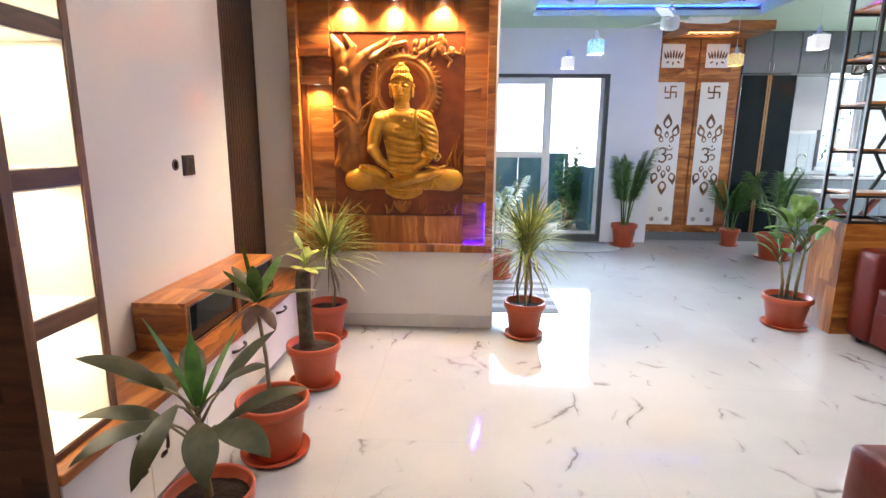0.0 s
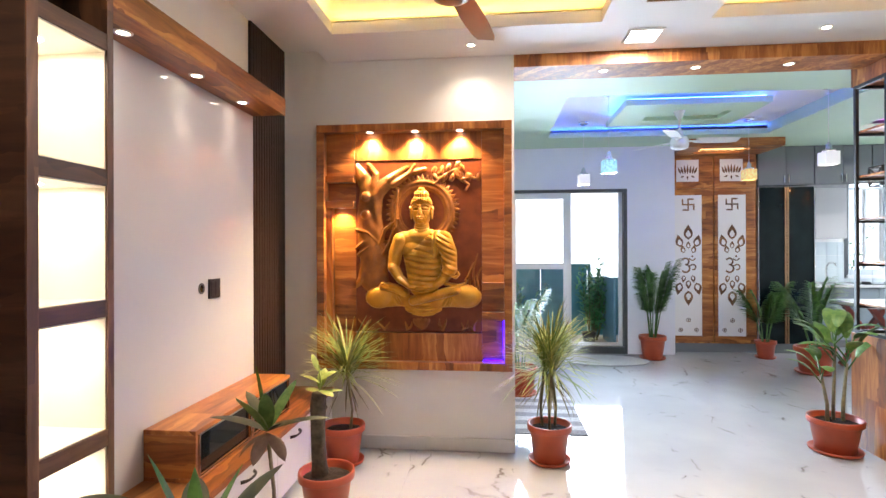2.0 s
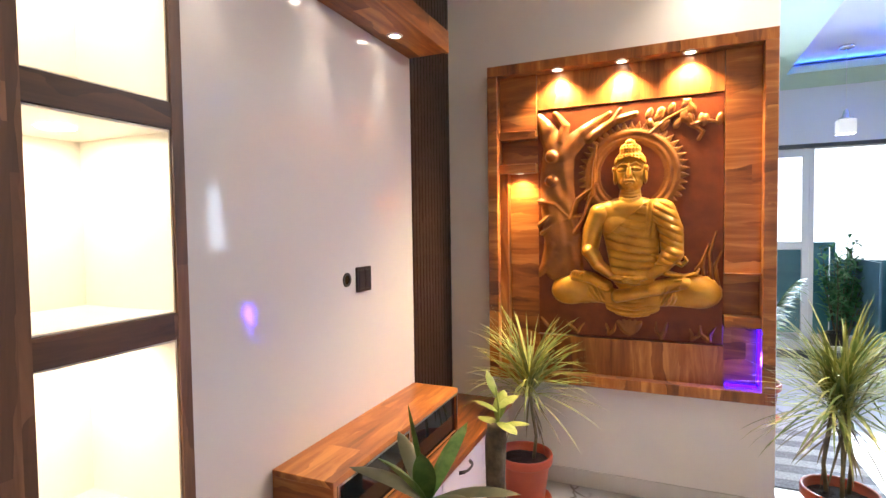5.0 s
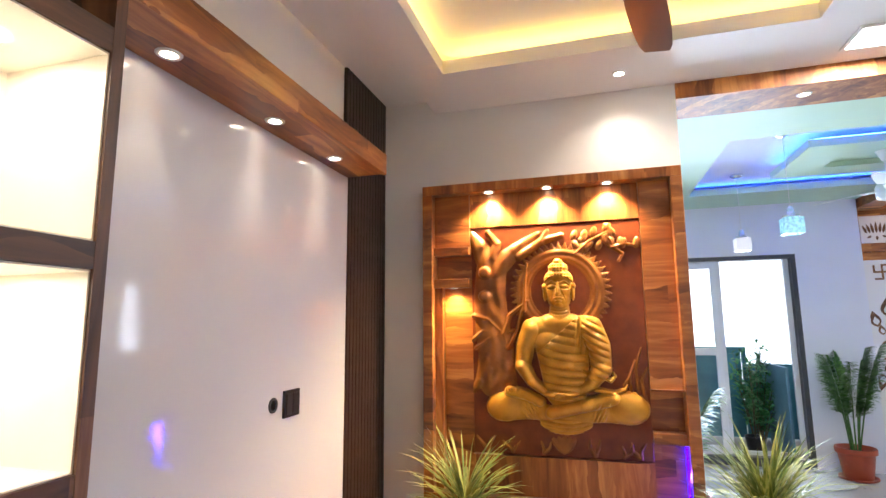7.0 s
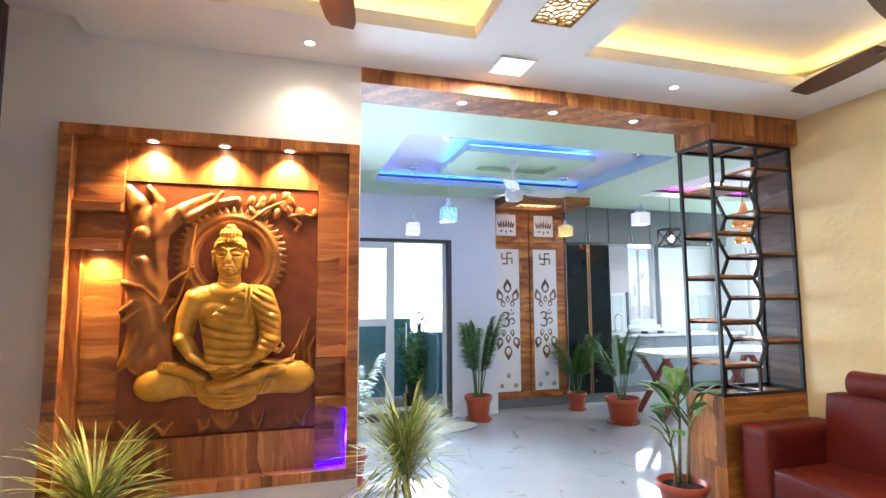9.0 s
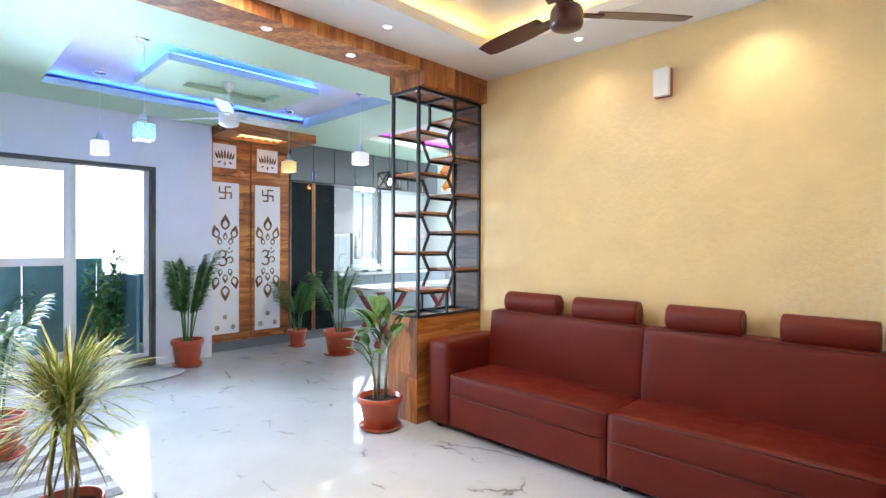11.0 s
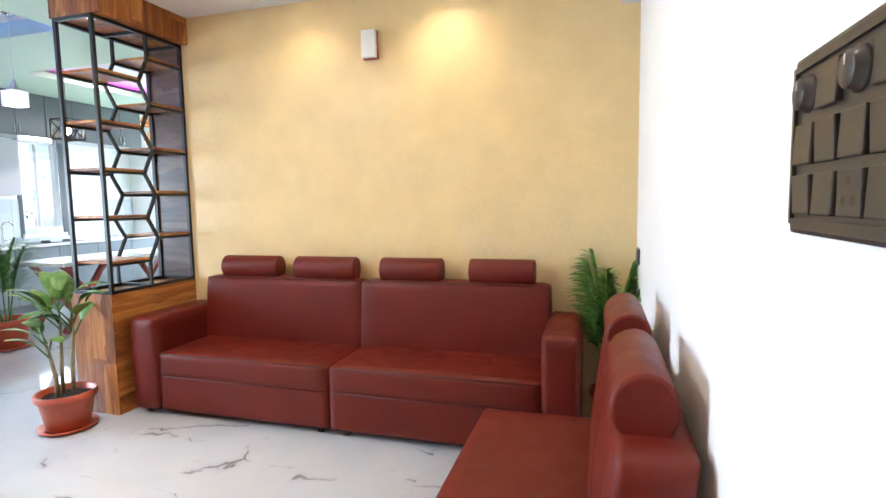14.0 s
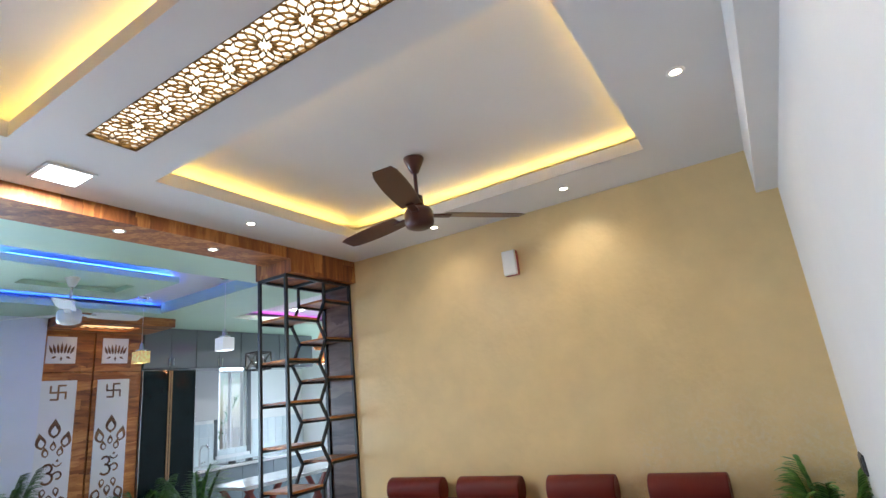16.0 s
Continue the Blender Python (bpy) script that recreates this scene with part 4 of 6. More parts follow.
def headrest(length):
    """A bolster, rounded in front and on top, flat at the back, lying along y."""
    t = bmesh.new()
    prof = []
    for i in range(15):
        a = radians(-62 + 304 * i / 14)
        prof.append((-0.070 * math.cos(a) * (1.0 if math.cos(a) > 0 else 0.86), 0.078 + 0.080 * math.sin(a)))
    rings = []
    for y, s in ((-0.5, 0.86), (-0.492, 0.97), (-0.475, 1.0), (0.475, 1.0), (0.492, 0.97), (0.5, 0.86)):
        rings.append([t.verts.new((x * s, y * length, 0.075 + (z - 0.075) * s)) for x, z in prof])
    n = len(prof)
    for a, c in zip(rings, rings[1:]):
        for k in range(n):
            f = t.faces.new((a[k], a[(k + 1) % n], c[(k + 1) % n], c[k]))
            f.smooth = True
    t.faces.new(rings[0]), t.faces.new(rings[-1])
    bmesh.ops.recalc_face_normals(t, faces=t.faces[:])
    return t


def back_cushion(y0, y1, lean=0.10):
    t = soft(bmesh.new(), -0.065, 0.065, y0, y1, 0, 0.46, 0.018, 0.014)
    for v in t.verts:
        v.co.x += lean * v.co.z
    return t


def seam(parent, pts, r=0.0028):
    """A stitched piping line on the upholstery."""
    return part("piping", tube(bmesh.new(), pts, r, 6), M_PIPING, parent, "dark stitched piping")


M_PIPING = mat("dark maroon piping", (0.055, 0.009, 0.006), 0.5, var=0.1, scale=60)
s1 = thing("sofa", "four-seat maroon leatherette sofa with headrests against the yellow wall", "sofa", (0, 0, 0), "living room sofas")
SY0, SY1, SM = 3.06, 5.855, 4.445
for y0, y1 in ((SY1 - 0.20, SY1), (SY0, SY0 + 0.18)):
    b = soft(bmesh.new(), 2.455, 3.08, y0, y1, 0.035, 0.635 if y0 > 4 else 0.66, 0.022, 0.010)
    part("armrest", b, M_LEATHER, s1)
for y0, y1 in ((SM + 0.004, SY1 - 0.203), (SY0 + 0.183, SM - 0.004)):
    part("base", soft(bmesh.new(), 2.463, 3.05, y0, y1, 0.04, 0.30, 0.012, 0.003), M_LEATHER, s1)
    part("seat", soft(bmesh.new(), 2.462, 3.02, y0, y1, 0.255, 0.415, 0.026, 0.012), M_LEATHER, s1)
    c = part("backrest", back_cushion(y0, y1), M_LEATHER, s1)
    c.location = (2.955, 0, 0.375)
    seam(s1, [(2.4615, y0 + 0.01, 0.262), (2.4605, (y0 + y1) / 2, 0.259), (2.4615, y1 - 0.01, 0.262)])
    seam(s1, [(2.462, y0 + 0.02, 0.404), (2.454, (y0 + y1) / 2, 0.412), (2.462, y1 - 0.02, 0.404)])
    seam(c, [(-0.022, y0 + 0.015, 0.455), (-0.026, (y0 + y1) / 2, 0.462), (-0.022, y1 - 0.015, 0.455)])
for y0, y1 in ((5.08, 5.53), (4.50, 4.95), (3.91, 4.32), (3.33, 3.73)):
    c = part("headrest", headrest(y1 - y0), M_LEATHER, s1)
    c.location = (3.005, (y0 + y1) / 2, 0.825)
for x in (2.52, 3.03):
    for y in (3.12, 4.36, 4.53, 5.79):
        part("foot", lathe(bmesh.new(), [(0.022, 0.0), (0.026, 0.042), (0, 0.042)], 12, Matrix.Translation((x, y, 0))), M_BLACK, s1)

s2 = thing("sofa", "two-seat maroon leatherette sofa with headrests against the white wall", "sofa", (0, 0, 0), "living room sofas")
part("armrest", soft(bmesh.new(), 0.735, 0.935, 2.80, 3.465, 0.035, 0.63, 0.022, 0.010), M_LEATHER, s2)
part("base", soft(bmesh.new(), 0.938, 2.135, 2.82, 3.45, 0.04, 0.275, 0.015, 0.004), M_LEATHER, s2)
part("seat", soft(bmesh.new(), 0.938, 2.14, 2.85, 3.462, 0.265, 0.408, 0.025, 0.010), M_LEATHER, s2)
b = back_cushion(-0.60, 0.60, 0.10)
for v in b.verts:
    v.co.x *= 1.25
c = part("backrest", b, M_LEATHER, s2)
c.matrix_basis = pose(1.54, 2.915, 0.37, 0, 0, -90)
for x0, x1 in ((1.03, 1.44), (1.62, 2.03)):
    c = part("headrest", headrest(x1 - x0), M_LEATHER, s2)
    c.matrix_basis = pose((x0 + x1) / 2, 2.872, 0.81, 0, 0, -90) @ Matrix.Diagonal((1.12, 1.0, 1.02, 1.0))
for x in (0.80, 2.07):
    for y in (2.9, 3.40):
        part("foot", lathe(bmesh.new(), [(0.022, 0.0), (0.026, 0.042), (0, 0.042)], 12, Matrix.Translation((x, y, 0))), M_BLACK, s2)

# ---- steel rack on the pier ----
rk = thing("metal_rack", "black steel honeycomb rack with walnut shelves on the pier", "rack", (0, 0, 0.785))
ZB, ZT = 0.0, 1.725
F, K = 5.925, 6.215
for y in (F, K):
    part("post", bar(bmesh.new(), (2.41, y, ZB), (2.41, y, ZT), 0.022), M_BLACK, rk)
    part("post", bar(bmesh.new(), (3.098, y, ZB), (3.098, y, ZT), 0.022), M_BLACK, rk)
    for z in (ZB + 0.011, ZT - 0.011):
        part("rail", bar(bmesh.new(), (2.421, y, z), (3.087, y, z), 0.022), M_BLACK, rk)
for x in (2.41, 2.74, 3.098):
    for z in (ZB + 0.011, ZT - 0.011):
        part("rail", bar(bmesh.new(), (x, F + 0.011, z), (x, K - 0.011, z), 0.022), M_BLACK, rk)
LZ = [z - 0.785 for z in (2.185, 1.873, 1.577, 1.275, 0.985)]
RZ = [z - 0.785 for z in (2.350, 2.043, 1.738, 1.438, 1.136)]
for z in LZ:
    s = part("shelf", bx(2.422, 2.712, F - 0.008, K + 0.008, z - 0.006, z + 0.010, bevel=0.002), M_WOOD_X, rk, "walnut shelf board")
    for y in (F, K):
        part("shelf_bar", bar(bmesh.new(), (2.41, y, z - 0.016), (2.722, y, z - 0.016), 0.018), M_BLACK, s)
for z in RZ:
    s = part("shelf", bx(2.812, 3.088, F - 0.008, K + 0.008, z - 0.006, z + 0.010, bevel=0.002), M_WOOD_X, rk, "walnut shelf board")
    for y in (F, K):
        part("shelf_bar", bar(bmesh.new(), (2.80, y, z - 0.016), (3.098, y, z - 0.016), 0.018), M_BLACK, s)
zig = [(2.80, ZT)]
for a, c in zip(RZ, LZ):
    zig += [(2.80, a - 0.016), (2.72, c - 0.016)]
zig += [(2.72, ZB)]
for y in (F, K):
    for (xa, za), (xb, zb) in zip(zig, zig[1:]):
        part("brace", bar(bmesh.new(), (xa, y, za), (xb, y, zb), 0.018), M_BLACK, rk)
part("side_board", bx(3.100, 3.111, F + 0.012, K + 0.03, 0.0, ZT), wood("weathered walnut", 1, (0.05, 0.025, 0.016), (0.15, 0.085, 0.058), (0.23, 0.145, 0.10)), rk, "walnut board against the wall")

# ---- wall fittings ----
sp = thing("wall_speaker", "small white box speaker with red edge on the yellow wall", "speaker", (3.112, 4.40, 2.355))
part("back", bx(-0.03, 0, -0.052, 0.05, -0.088, 0.088, bevel=0.004), mat("red plastic", (0.35, 0.04, 0.03), 0.4), sp, "red back shell")
part("cover", bx(-0.06, -0.03, -0.05, 0.048, -0.086, 0.088, bevel=0.006, seg=2), M_WHITEPL, sp, "white front cover")
sb = thing("switch_board", "large dark grey modular switch board on the white wall", "switch board", (0.455, 2.755, 1.39))
part("plate", bx(-0.128, 0.128, 0, 0.012, -0.095, 0.095, bevel=0.005, seg=2), M_GREYPL, sb)
part("inner_frame", holed(-0.118, 0.118, -0.084, 0.084, 0.0, 0.004, [(-0.112, 0.112, -0.078, 0.078)]), M_GREYPL, sb).matrix_basis = Matrix.Translation((0, 0.012, 0)) @ Matrix.Rotation(radians(-90), 4, "X")
for r in range(3):
    for c in range(4):
        xc, zc = 0.083 - c * 0.0553, 0.052 - r * 0.052
        if r == 0 and c in (0, 2):
            kn = part("knob", lathe(bmesh.new(), [(0.020, 0), (0.0195, 0.003), (0.0165, 0.004), (0.0160, 0.010), (0.0145, 0.0115), (0, 0.012)], 28, Matrix.Translation((xc, 0.012, zc)) @ Matrix.Rotation(radians(-90), 4, "X")), M_GREYPL, sb, "round fan regulator knob")
            part("pointer", bx(xc - 0.0012, xc + 0.0012, 0.0239, 0.0246, zc + 0.004, zc + 0.013), M_WHITEPL, kn, "white pointer mark")
            continue
        m = part("rocker", bx(-0.0235, 0.0235, 0.0, 0.007, -0.021, 0.021, bevel=0.002, seg=2), M_GREYPL, sb)
        m.matrix_basis = pose(xc, 0.0105, zc, 2.5 if (r + c) % 2 else -2.5, 0, 0)
        if r == 2 and c == 2:
            m.matrix_basis = pose(xc, 0.010, zc)
            for dx, dz in ((-0.009, -0.006), (0.009, -0.006), (0, 0.011)):
                part("pin_hole", lathe(bmesh.new(), [(0, 0.0), (0.0042, 0.0)], 12, Matrix.Translation((dx, 0.0073, dz)) @ Matrix.Rotation(radians(-90), 4, "X")), M_BLACKGLASS, m)
s3 = thing("switch_plate", "small dark grey switch plate on the white wall", "switch", (2.93, 2.755, 1.02))
part("plate", bx(-0.06, 0.06, 0, 0.010, -0.045, 0.045, bevel=0.004), M_GREYPL, s3)
part("rocker", bx(-0.05, 0.05, 0.010, 0.014, -0.034, 0.034, bevel=0.002), M_GREYPL, s3)


# ---- ceiling fans ----
def ceiling_fan(x, y, ztop, zhub, turn, material, label, group, sweep=0.64, pitch=10):
    t = thing("ceiling_fan", label, "ceiling fan", (x, y, zhub), group)
    d = ztop - zhub
    part("canopy", lathe(bmesh.new(), [(0.012, d - 0.095), (0.022, d - 0.09), (0.058, d - 0.012), (0.060, d), (0, d)], 24), material, t)
    part("downrod", tube(bmesh.new(), [(0, 0, 0.06), (0, 0, d - 0.08)], 0.011), material, t)
    part("collar", lathe(bmesh.new(), [(0.012, 0.14), (0.030, 0.13), (0.036, 0.06), (0, 0.06)], 20), material, t)
    part("motor", lathe(bmesh.new(), [(0, -0.065), (0.045, -0.063), (0.075, -0.050), (0.082, -0.030), (0.082, 0.030), (0.070, 0.052), (0.035, 0.062), (0, 0.062)], 32), material, t)
    for k in range(3):
        b = bmesh.new()
        n = 10
        lo, hi = [], []
        for i in range(n + 1):
            s = i / n
            r = 0.15 + (sweep - 0.15) * s
            w = 0.055 + 0.012 * math.sin(math.pi * s) if s < 0.97 else 0.045
            tilt = radians(pitch)
            for sgn, row in ((1, lo), (-1, hi)):
                row.append((r, sgn * w * math.cos(tilt), sgn * w * math.sin(tilt) + 0.022))
        vs = [[b.verts.new((p[0], p[1], p[2] + dz)) for p in row] for dz in (0, 0.004) for row in (lo, hi)]
        for i in range(n):
            b.faces.new((vs[0][i], vs[0][i + 1], vs[1][i + 1], vs[1][i]))
            b.faces.new((vs[2][i], vs[2][i + 1], vs[3][i + 1], vs[3][i]))
            for p, q in ((0, 2), (1, 3)):
                b.faces.new((vs[p][i], vs[p][i + 1], vs[q][i + 1], vs[q][i]))
        for i in (0, n):
            b.faces.new((vs[0][i], vs[1][i], vs[3][i], vs[2][i]))
        bmesh.ops.recalc_face_normals(b, faces=b.faces[:])
        o = part("blade", b, material, t)
        o.matrix_basis = pose(0, 0, 0, 0, 0, turn + 120 * k)
        a = part("blade_arm", bx(0.07, 0.19, -0.022, 0.022, 0.012, 0.022, bevel=0.003), material, t)
        a.matrix_basis = pose(0, 0, 0, 0, 0, turn + 120 * k)
    return t


ceiling_fan(2.09, 4.48, H + 0.145, 2.475, 80, M_FANBR, "brown three-blade ceiling fan hanging from the lit tray", "living fans")
ceiling_fan(-0.29, 4.47, H + 0.145, 2.475, 78, M_FANBR, "brown three-blade ceiling fan hanging from the lit tray", "living fans")
ceiling_fan(1.66, 7.50, HD, 2.395, 2, M_WHITEPL, "white three-blade ceiling fan in the dining area", "dining fan", 0.55, -12)

# ---- lattice lamp in the ceiling ----
jl = thing("lattice_light", "gold cut-out star lattice over a lit ceiling channel", "ceiling light", (JALI[0], JALI[2], H))
JW, JL = JALI[1] - JALI[0], JALI[3] - JALI[2]


def clipped(bm, a, c, w):
    """A flat bar from a to c, cut to the lattice's rectangle."""
    (x0, y0), (x1, y1) = a, c
    t0, t1 = 0.0, 1.0
    for p, d, lo, hi in ((x0, x1 - x0, 0, JW), (y0, y1 - y0, 0, JL)):
        if abs(d) < 1e-9:
            if not lo <= p <= hi:
                return
            continue
        u, v = sorted(((lo - p) / d, (hi - p) / d))
        t0, t1 = max(t0, u), min(t1, v)
    if t1 - t0 < 1e-4:
        return
    pa, pb = Vector((x0 + (x1 - x0) * t0, y0 + (y1 - y0) * t0, 0)), Vector((x0 + (x1 - x0) * t1, y0 + (y1 - y0) * t1, 0))
    d = (pb - pa).normalized()
    nrm = Vector((-d.y, d.x, 0)) * w / 2
    vs = [bm.verts.new(p + o + Vector((0, 0, z))) for z in (0.004, 0.012) for p, o in ((pa, -nrm), (pb, -nrm), (pb, nrm), (pa, nrm))]
    for f in ((3, 2, 1, 0), (4, 5, 6, 7), (0, 1, 5, 4), (1, 2, 6, 5), (2, 3, 7, 6), (3, 0, 4, 7)):
        bm.faces.new([vs[i] for i in f])


lat = bmesh.new()
STEP = 0.195
for k in range(-1, 15):
    for cx, cy in ((JW / 2, 0.06 + STEP * k), (JW / 2 - 0.169, 0.06 + STEP * (k + 0.5)), (JW / 2 + 0.169, 0.06 + STEP * (k + 0.5))):
        ring = lambda r, j, o=0.0: (cx + r * math.cos(2 * math.pi * (j + o) / 12), cy + r * math.sin(2 * math.pi * (j + o) / 12))
        for j in range(12):
            clipped(lat, ring(0.0225, j), ring(0.055, j, 0.5), 0.0037)
            clipped(lat, ring(0.0225, j), ring(0.055, j, -0.5), 0.0037)
            clipped(lat, ring(0.055, j, 0.5), ring(0.080, j), 0.0037)
            clipped(lat, ring(0.055, j, 0.5), ring(0.080, j + 1), 0.0037)
            clipped(lat, ring(0.080, j), ring(0.0975, j, 0.28), 0.0037)
            clipped(lat, ring(0.080, j), ring(0.0975, j, -0.28), 0.0037)
            clipped(lat, ring(0.0975, j, 0.28), ring(0.0975, j, 0.72), 0.0037)
part("lattice", lat, M_GOLD, jl, "gold lattice sheet")
part("border", holed(0, JW, 0, JL, 0.002, 0.014, [(0.007, JW - 0.007, 0.007, JL - 0.007)]), M_GOLD, jl)
part("diffuser", bx(0.001, JW - 0.001, 0.001, JL - 0.001, 0.045, 0.055), M_JALIBACK, jl, "glowing cream diffuser")


# ---- pots and plants ----
def leafmat(name, a, b2, rough=0.4):
    m = mat(name, a, rough, var=0.1, scale=30)
    nt = m.node_tree
    r = [n for n in nt.nodes if n.bl_idname == "ShaderNodeValToRGB"][0]
    r.color_ramp.elements[0].color, r.color_ramp.elements[1].color = (*a, 1), (*b2, 1)
    geo = nt.nodes.new("ShaderNodeNewGeometry")
    mix = nt.nodes.new("ShaderNodeMath")
    mix.operation = "MULTIPLY_ADD"
    noise_fac = [n for n in nt.nodes if n.bl_idname == "ShaderNodeTexNoise"][0].outputs["Fac"]
    nt.links.new(geo.outputs["Random Per Island"], mix.inputs[0])
    mix.inputs[1].default_value = 0.5
    sub = nt.nodes.new("ShaderNodeMath")
    sub.operation = "SUBTRACT"
    nt.links.new(noise_fac, sub.inputs[0])
    sub.inputs[1].default_value = 0.25
    nt.links.new(sub.outputs[0], mix.inputs[2])
    nt.links.new(mix.outputs[0], r.inputs["Fac"])
    nt.nodes["Principled BSDF"].inputs["Subsurface Weight"].default_value = 0.0
    return m


M_PALM = leafmat("palm leaf green", (0.026, 0.095, 0.018), (0.12, 0.27, 0.055))
M_SPIKE = leafmat("striped yellow-green leaf", (0.13, 0.19, 0.04), (0.42, 0.42, 0.12), 0.5)
M_BROAD = leafmat("dark olive purple leaf", (0.020, 0.030, 0.012), (0.056, 0.054, 0.024), 0.52)
M_FRESH = leafmat("fresh green leaf", (0.035, 0.11, 0.015), (0.09, 0.22, 0.03), 0.35)
M_DULL = leafmat("dull mauve leaf", (0.12, 0.07, 0.055), (0.20, 0.13, 0.10), 0.5)
M_LIME = leafmat("lime leaf", (0.22, 0.30, 0.05), (0.42, 0.46, 0.12), 0.45)
M_MID = leafmat("broad green leaf", (0.06, 0.15, 0.025), (0.19, 0.31, 0.07), 0.5)
M_STEM = mat("pale plant stem", (0.20, 0.17, 0.09), 0.6, var=0.25, scale=40)
M_BARK = mat("grey-brown mossy bark", (0.085, 0.065, 0.038), 0.85, var=0.45, scale=30, bump=0.8, bscale=40)


def blade(bm, base, yaw, rise, length, width, droop, n=7, fold=0.25, tip=0.75, roll=0.0):
    """One leaf: a folded strip that leaves base at yaw and rise (degrees) and bends down by droop on its way."""
    yaw = radians(yaw)
    out = Vector((math.cos(yaw), math.sin(yaw), 0))
    side = Vector((-math.sin(yaw), math.cos(yaw), 0))
    p = Vector(base)
    el = radians(rise)
    rows = []
    for i in range(n + 1):
        s = i / n
        w = width * (math.sin(math.pi * min(1, s * tip + 0.06)) ** 0.8 if s < 1 else 0.0)
        d = out * math.cos(el) + Vector((0, 0, math.sin(el)))
        nrm = side.cross(d).normalized() * -1
        sd = (side * math.cos(roll) + nrm * math.sin(roll))
        l = bm.verts.new(p + sd * w / 2 + nrm * (-fold * w / 2))
        c = bm.verts.new(p)
        r = bm.verts.new(p - sd * w / 2 + nrm * (-fold * w / 2))
        rows.append((l, c, r))
        p = p + d * length / n
        el -= radians(droop) / n
    for a, c in zip(rows, rows[1:]):
        for k in (0, 1):
            f = bm.faces.new((a[k], a[k + 1], c[k + 1], c[k]))
            f.smooth = True
    return p


def pot(t, r, h, saucer=True):
    """A tapered plastic pot with rolled rim, its soil and saucer, under thing t."""
    z0 = 0.012 if saucer else 0.0
    part("pot", lathe(bmesh.new(), [(0, z0), (r * 0.66, z0), (r * 0.70, z0 + 0.008), (r * 0.88, h * 0.80), (r * 0.90, h * 0.82), (r * 0.985, h * 0.83), (r, h * 0.86), (r, h * 0.97), (r * 0.985, h), (r * 0.93, h), (r * 0.90, h * 0.97), (r * 0.87, h * 0.80), (0, h * 0.80)], 40), M_TERRA, t)
    b = lathe(bmesh.new(), [(0, 0.02), (r * 0.45, 0.014), (r * 0.868, 0.0)], 28)
    for v in b.verts:
        v.co.z += h * 0.83 + 0.010 * noise.noise(v.co * 40)
    part("soil", b, M_SOIL, t, "dark dry soil")
    if saucer:
        part("saucer", lathe(bmesh.new(), [(0, 0), (r * 0.80, 0), (r * 0.93, 0.012), (r * 0.96, 0.026), (r * 0.93, 0.027), (r * 0.88, 0.011), (0, 0.011)], 36), M_TERRA, t)


def potted(kind, label, x, y, r, h, group, saucer=True):
    t = thing("potted_" + kind, label, "potted plant", (x, y, 0), group)
    pot(t, r, h, saucer)
    return t


def spiky(x, y, r, h, stems, zr, reach, seed, label):
    """Rosettes of many narrow arching striped leaves on bare canes."""
    g = random.Random(seed)
    t = potted("dracaena", label, x, y, r, h, "striped dracaenas")
    for k in range(stems):
        a = 2 * math.pi * k / stems + g.random()
        bx_, by = 0.045 * math.cos(a), 0.045 * math.sin(a)
        tx, ty = 0.03 * math.cos(a + 0.6), 0.03 * math.sin(a + 0.6)
        zt = zr + g.uniform(-0.03, 0.05)
        part("cane", tube(bmesh.new(), [(bx_, by, h * 0.82), (bx_ * 1.3, by * 1.2, h * 0.82 + (zt - h * 0.82) * 0.35), (tx, ty, zt)], [0.010, 0.008, 0.011]), M_STEM, t)
        b = bmesh.new()
        for i in range(190 if stems < 3 else 115):
            rise = g.triangular(-25, 90, 66)
            ln = reach * g.uniform(0.7, 1.05)
            blade(b, (tx, ty, zt - 0.06 + 0.14 * g.random()), g.uniform(0, 360), rise, ln, g.uniform(0.008, 0.013), g.uniform(10, 65), 6, 0.3, 0.92)
        part("leaf_rosette", b, M_SPIKE, t, "narrow yellow-green striped leaves")
        b = bmesh.new()
        for i in range(9):
            blade(b, (tx, ty, zt - 0.05), g.uniform(0, 360), g.uniform(-60, -20), reach * 0.7, 0.010, g.uniform(10, 40), 5, 0.3, 0.9)
        part("dry_leaf_tuft", b, M_STEM, t, "dry pale hanging leaves")
    return t


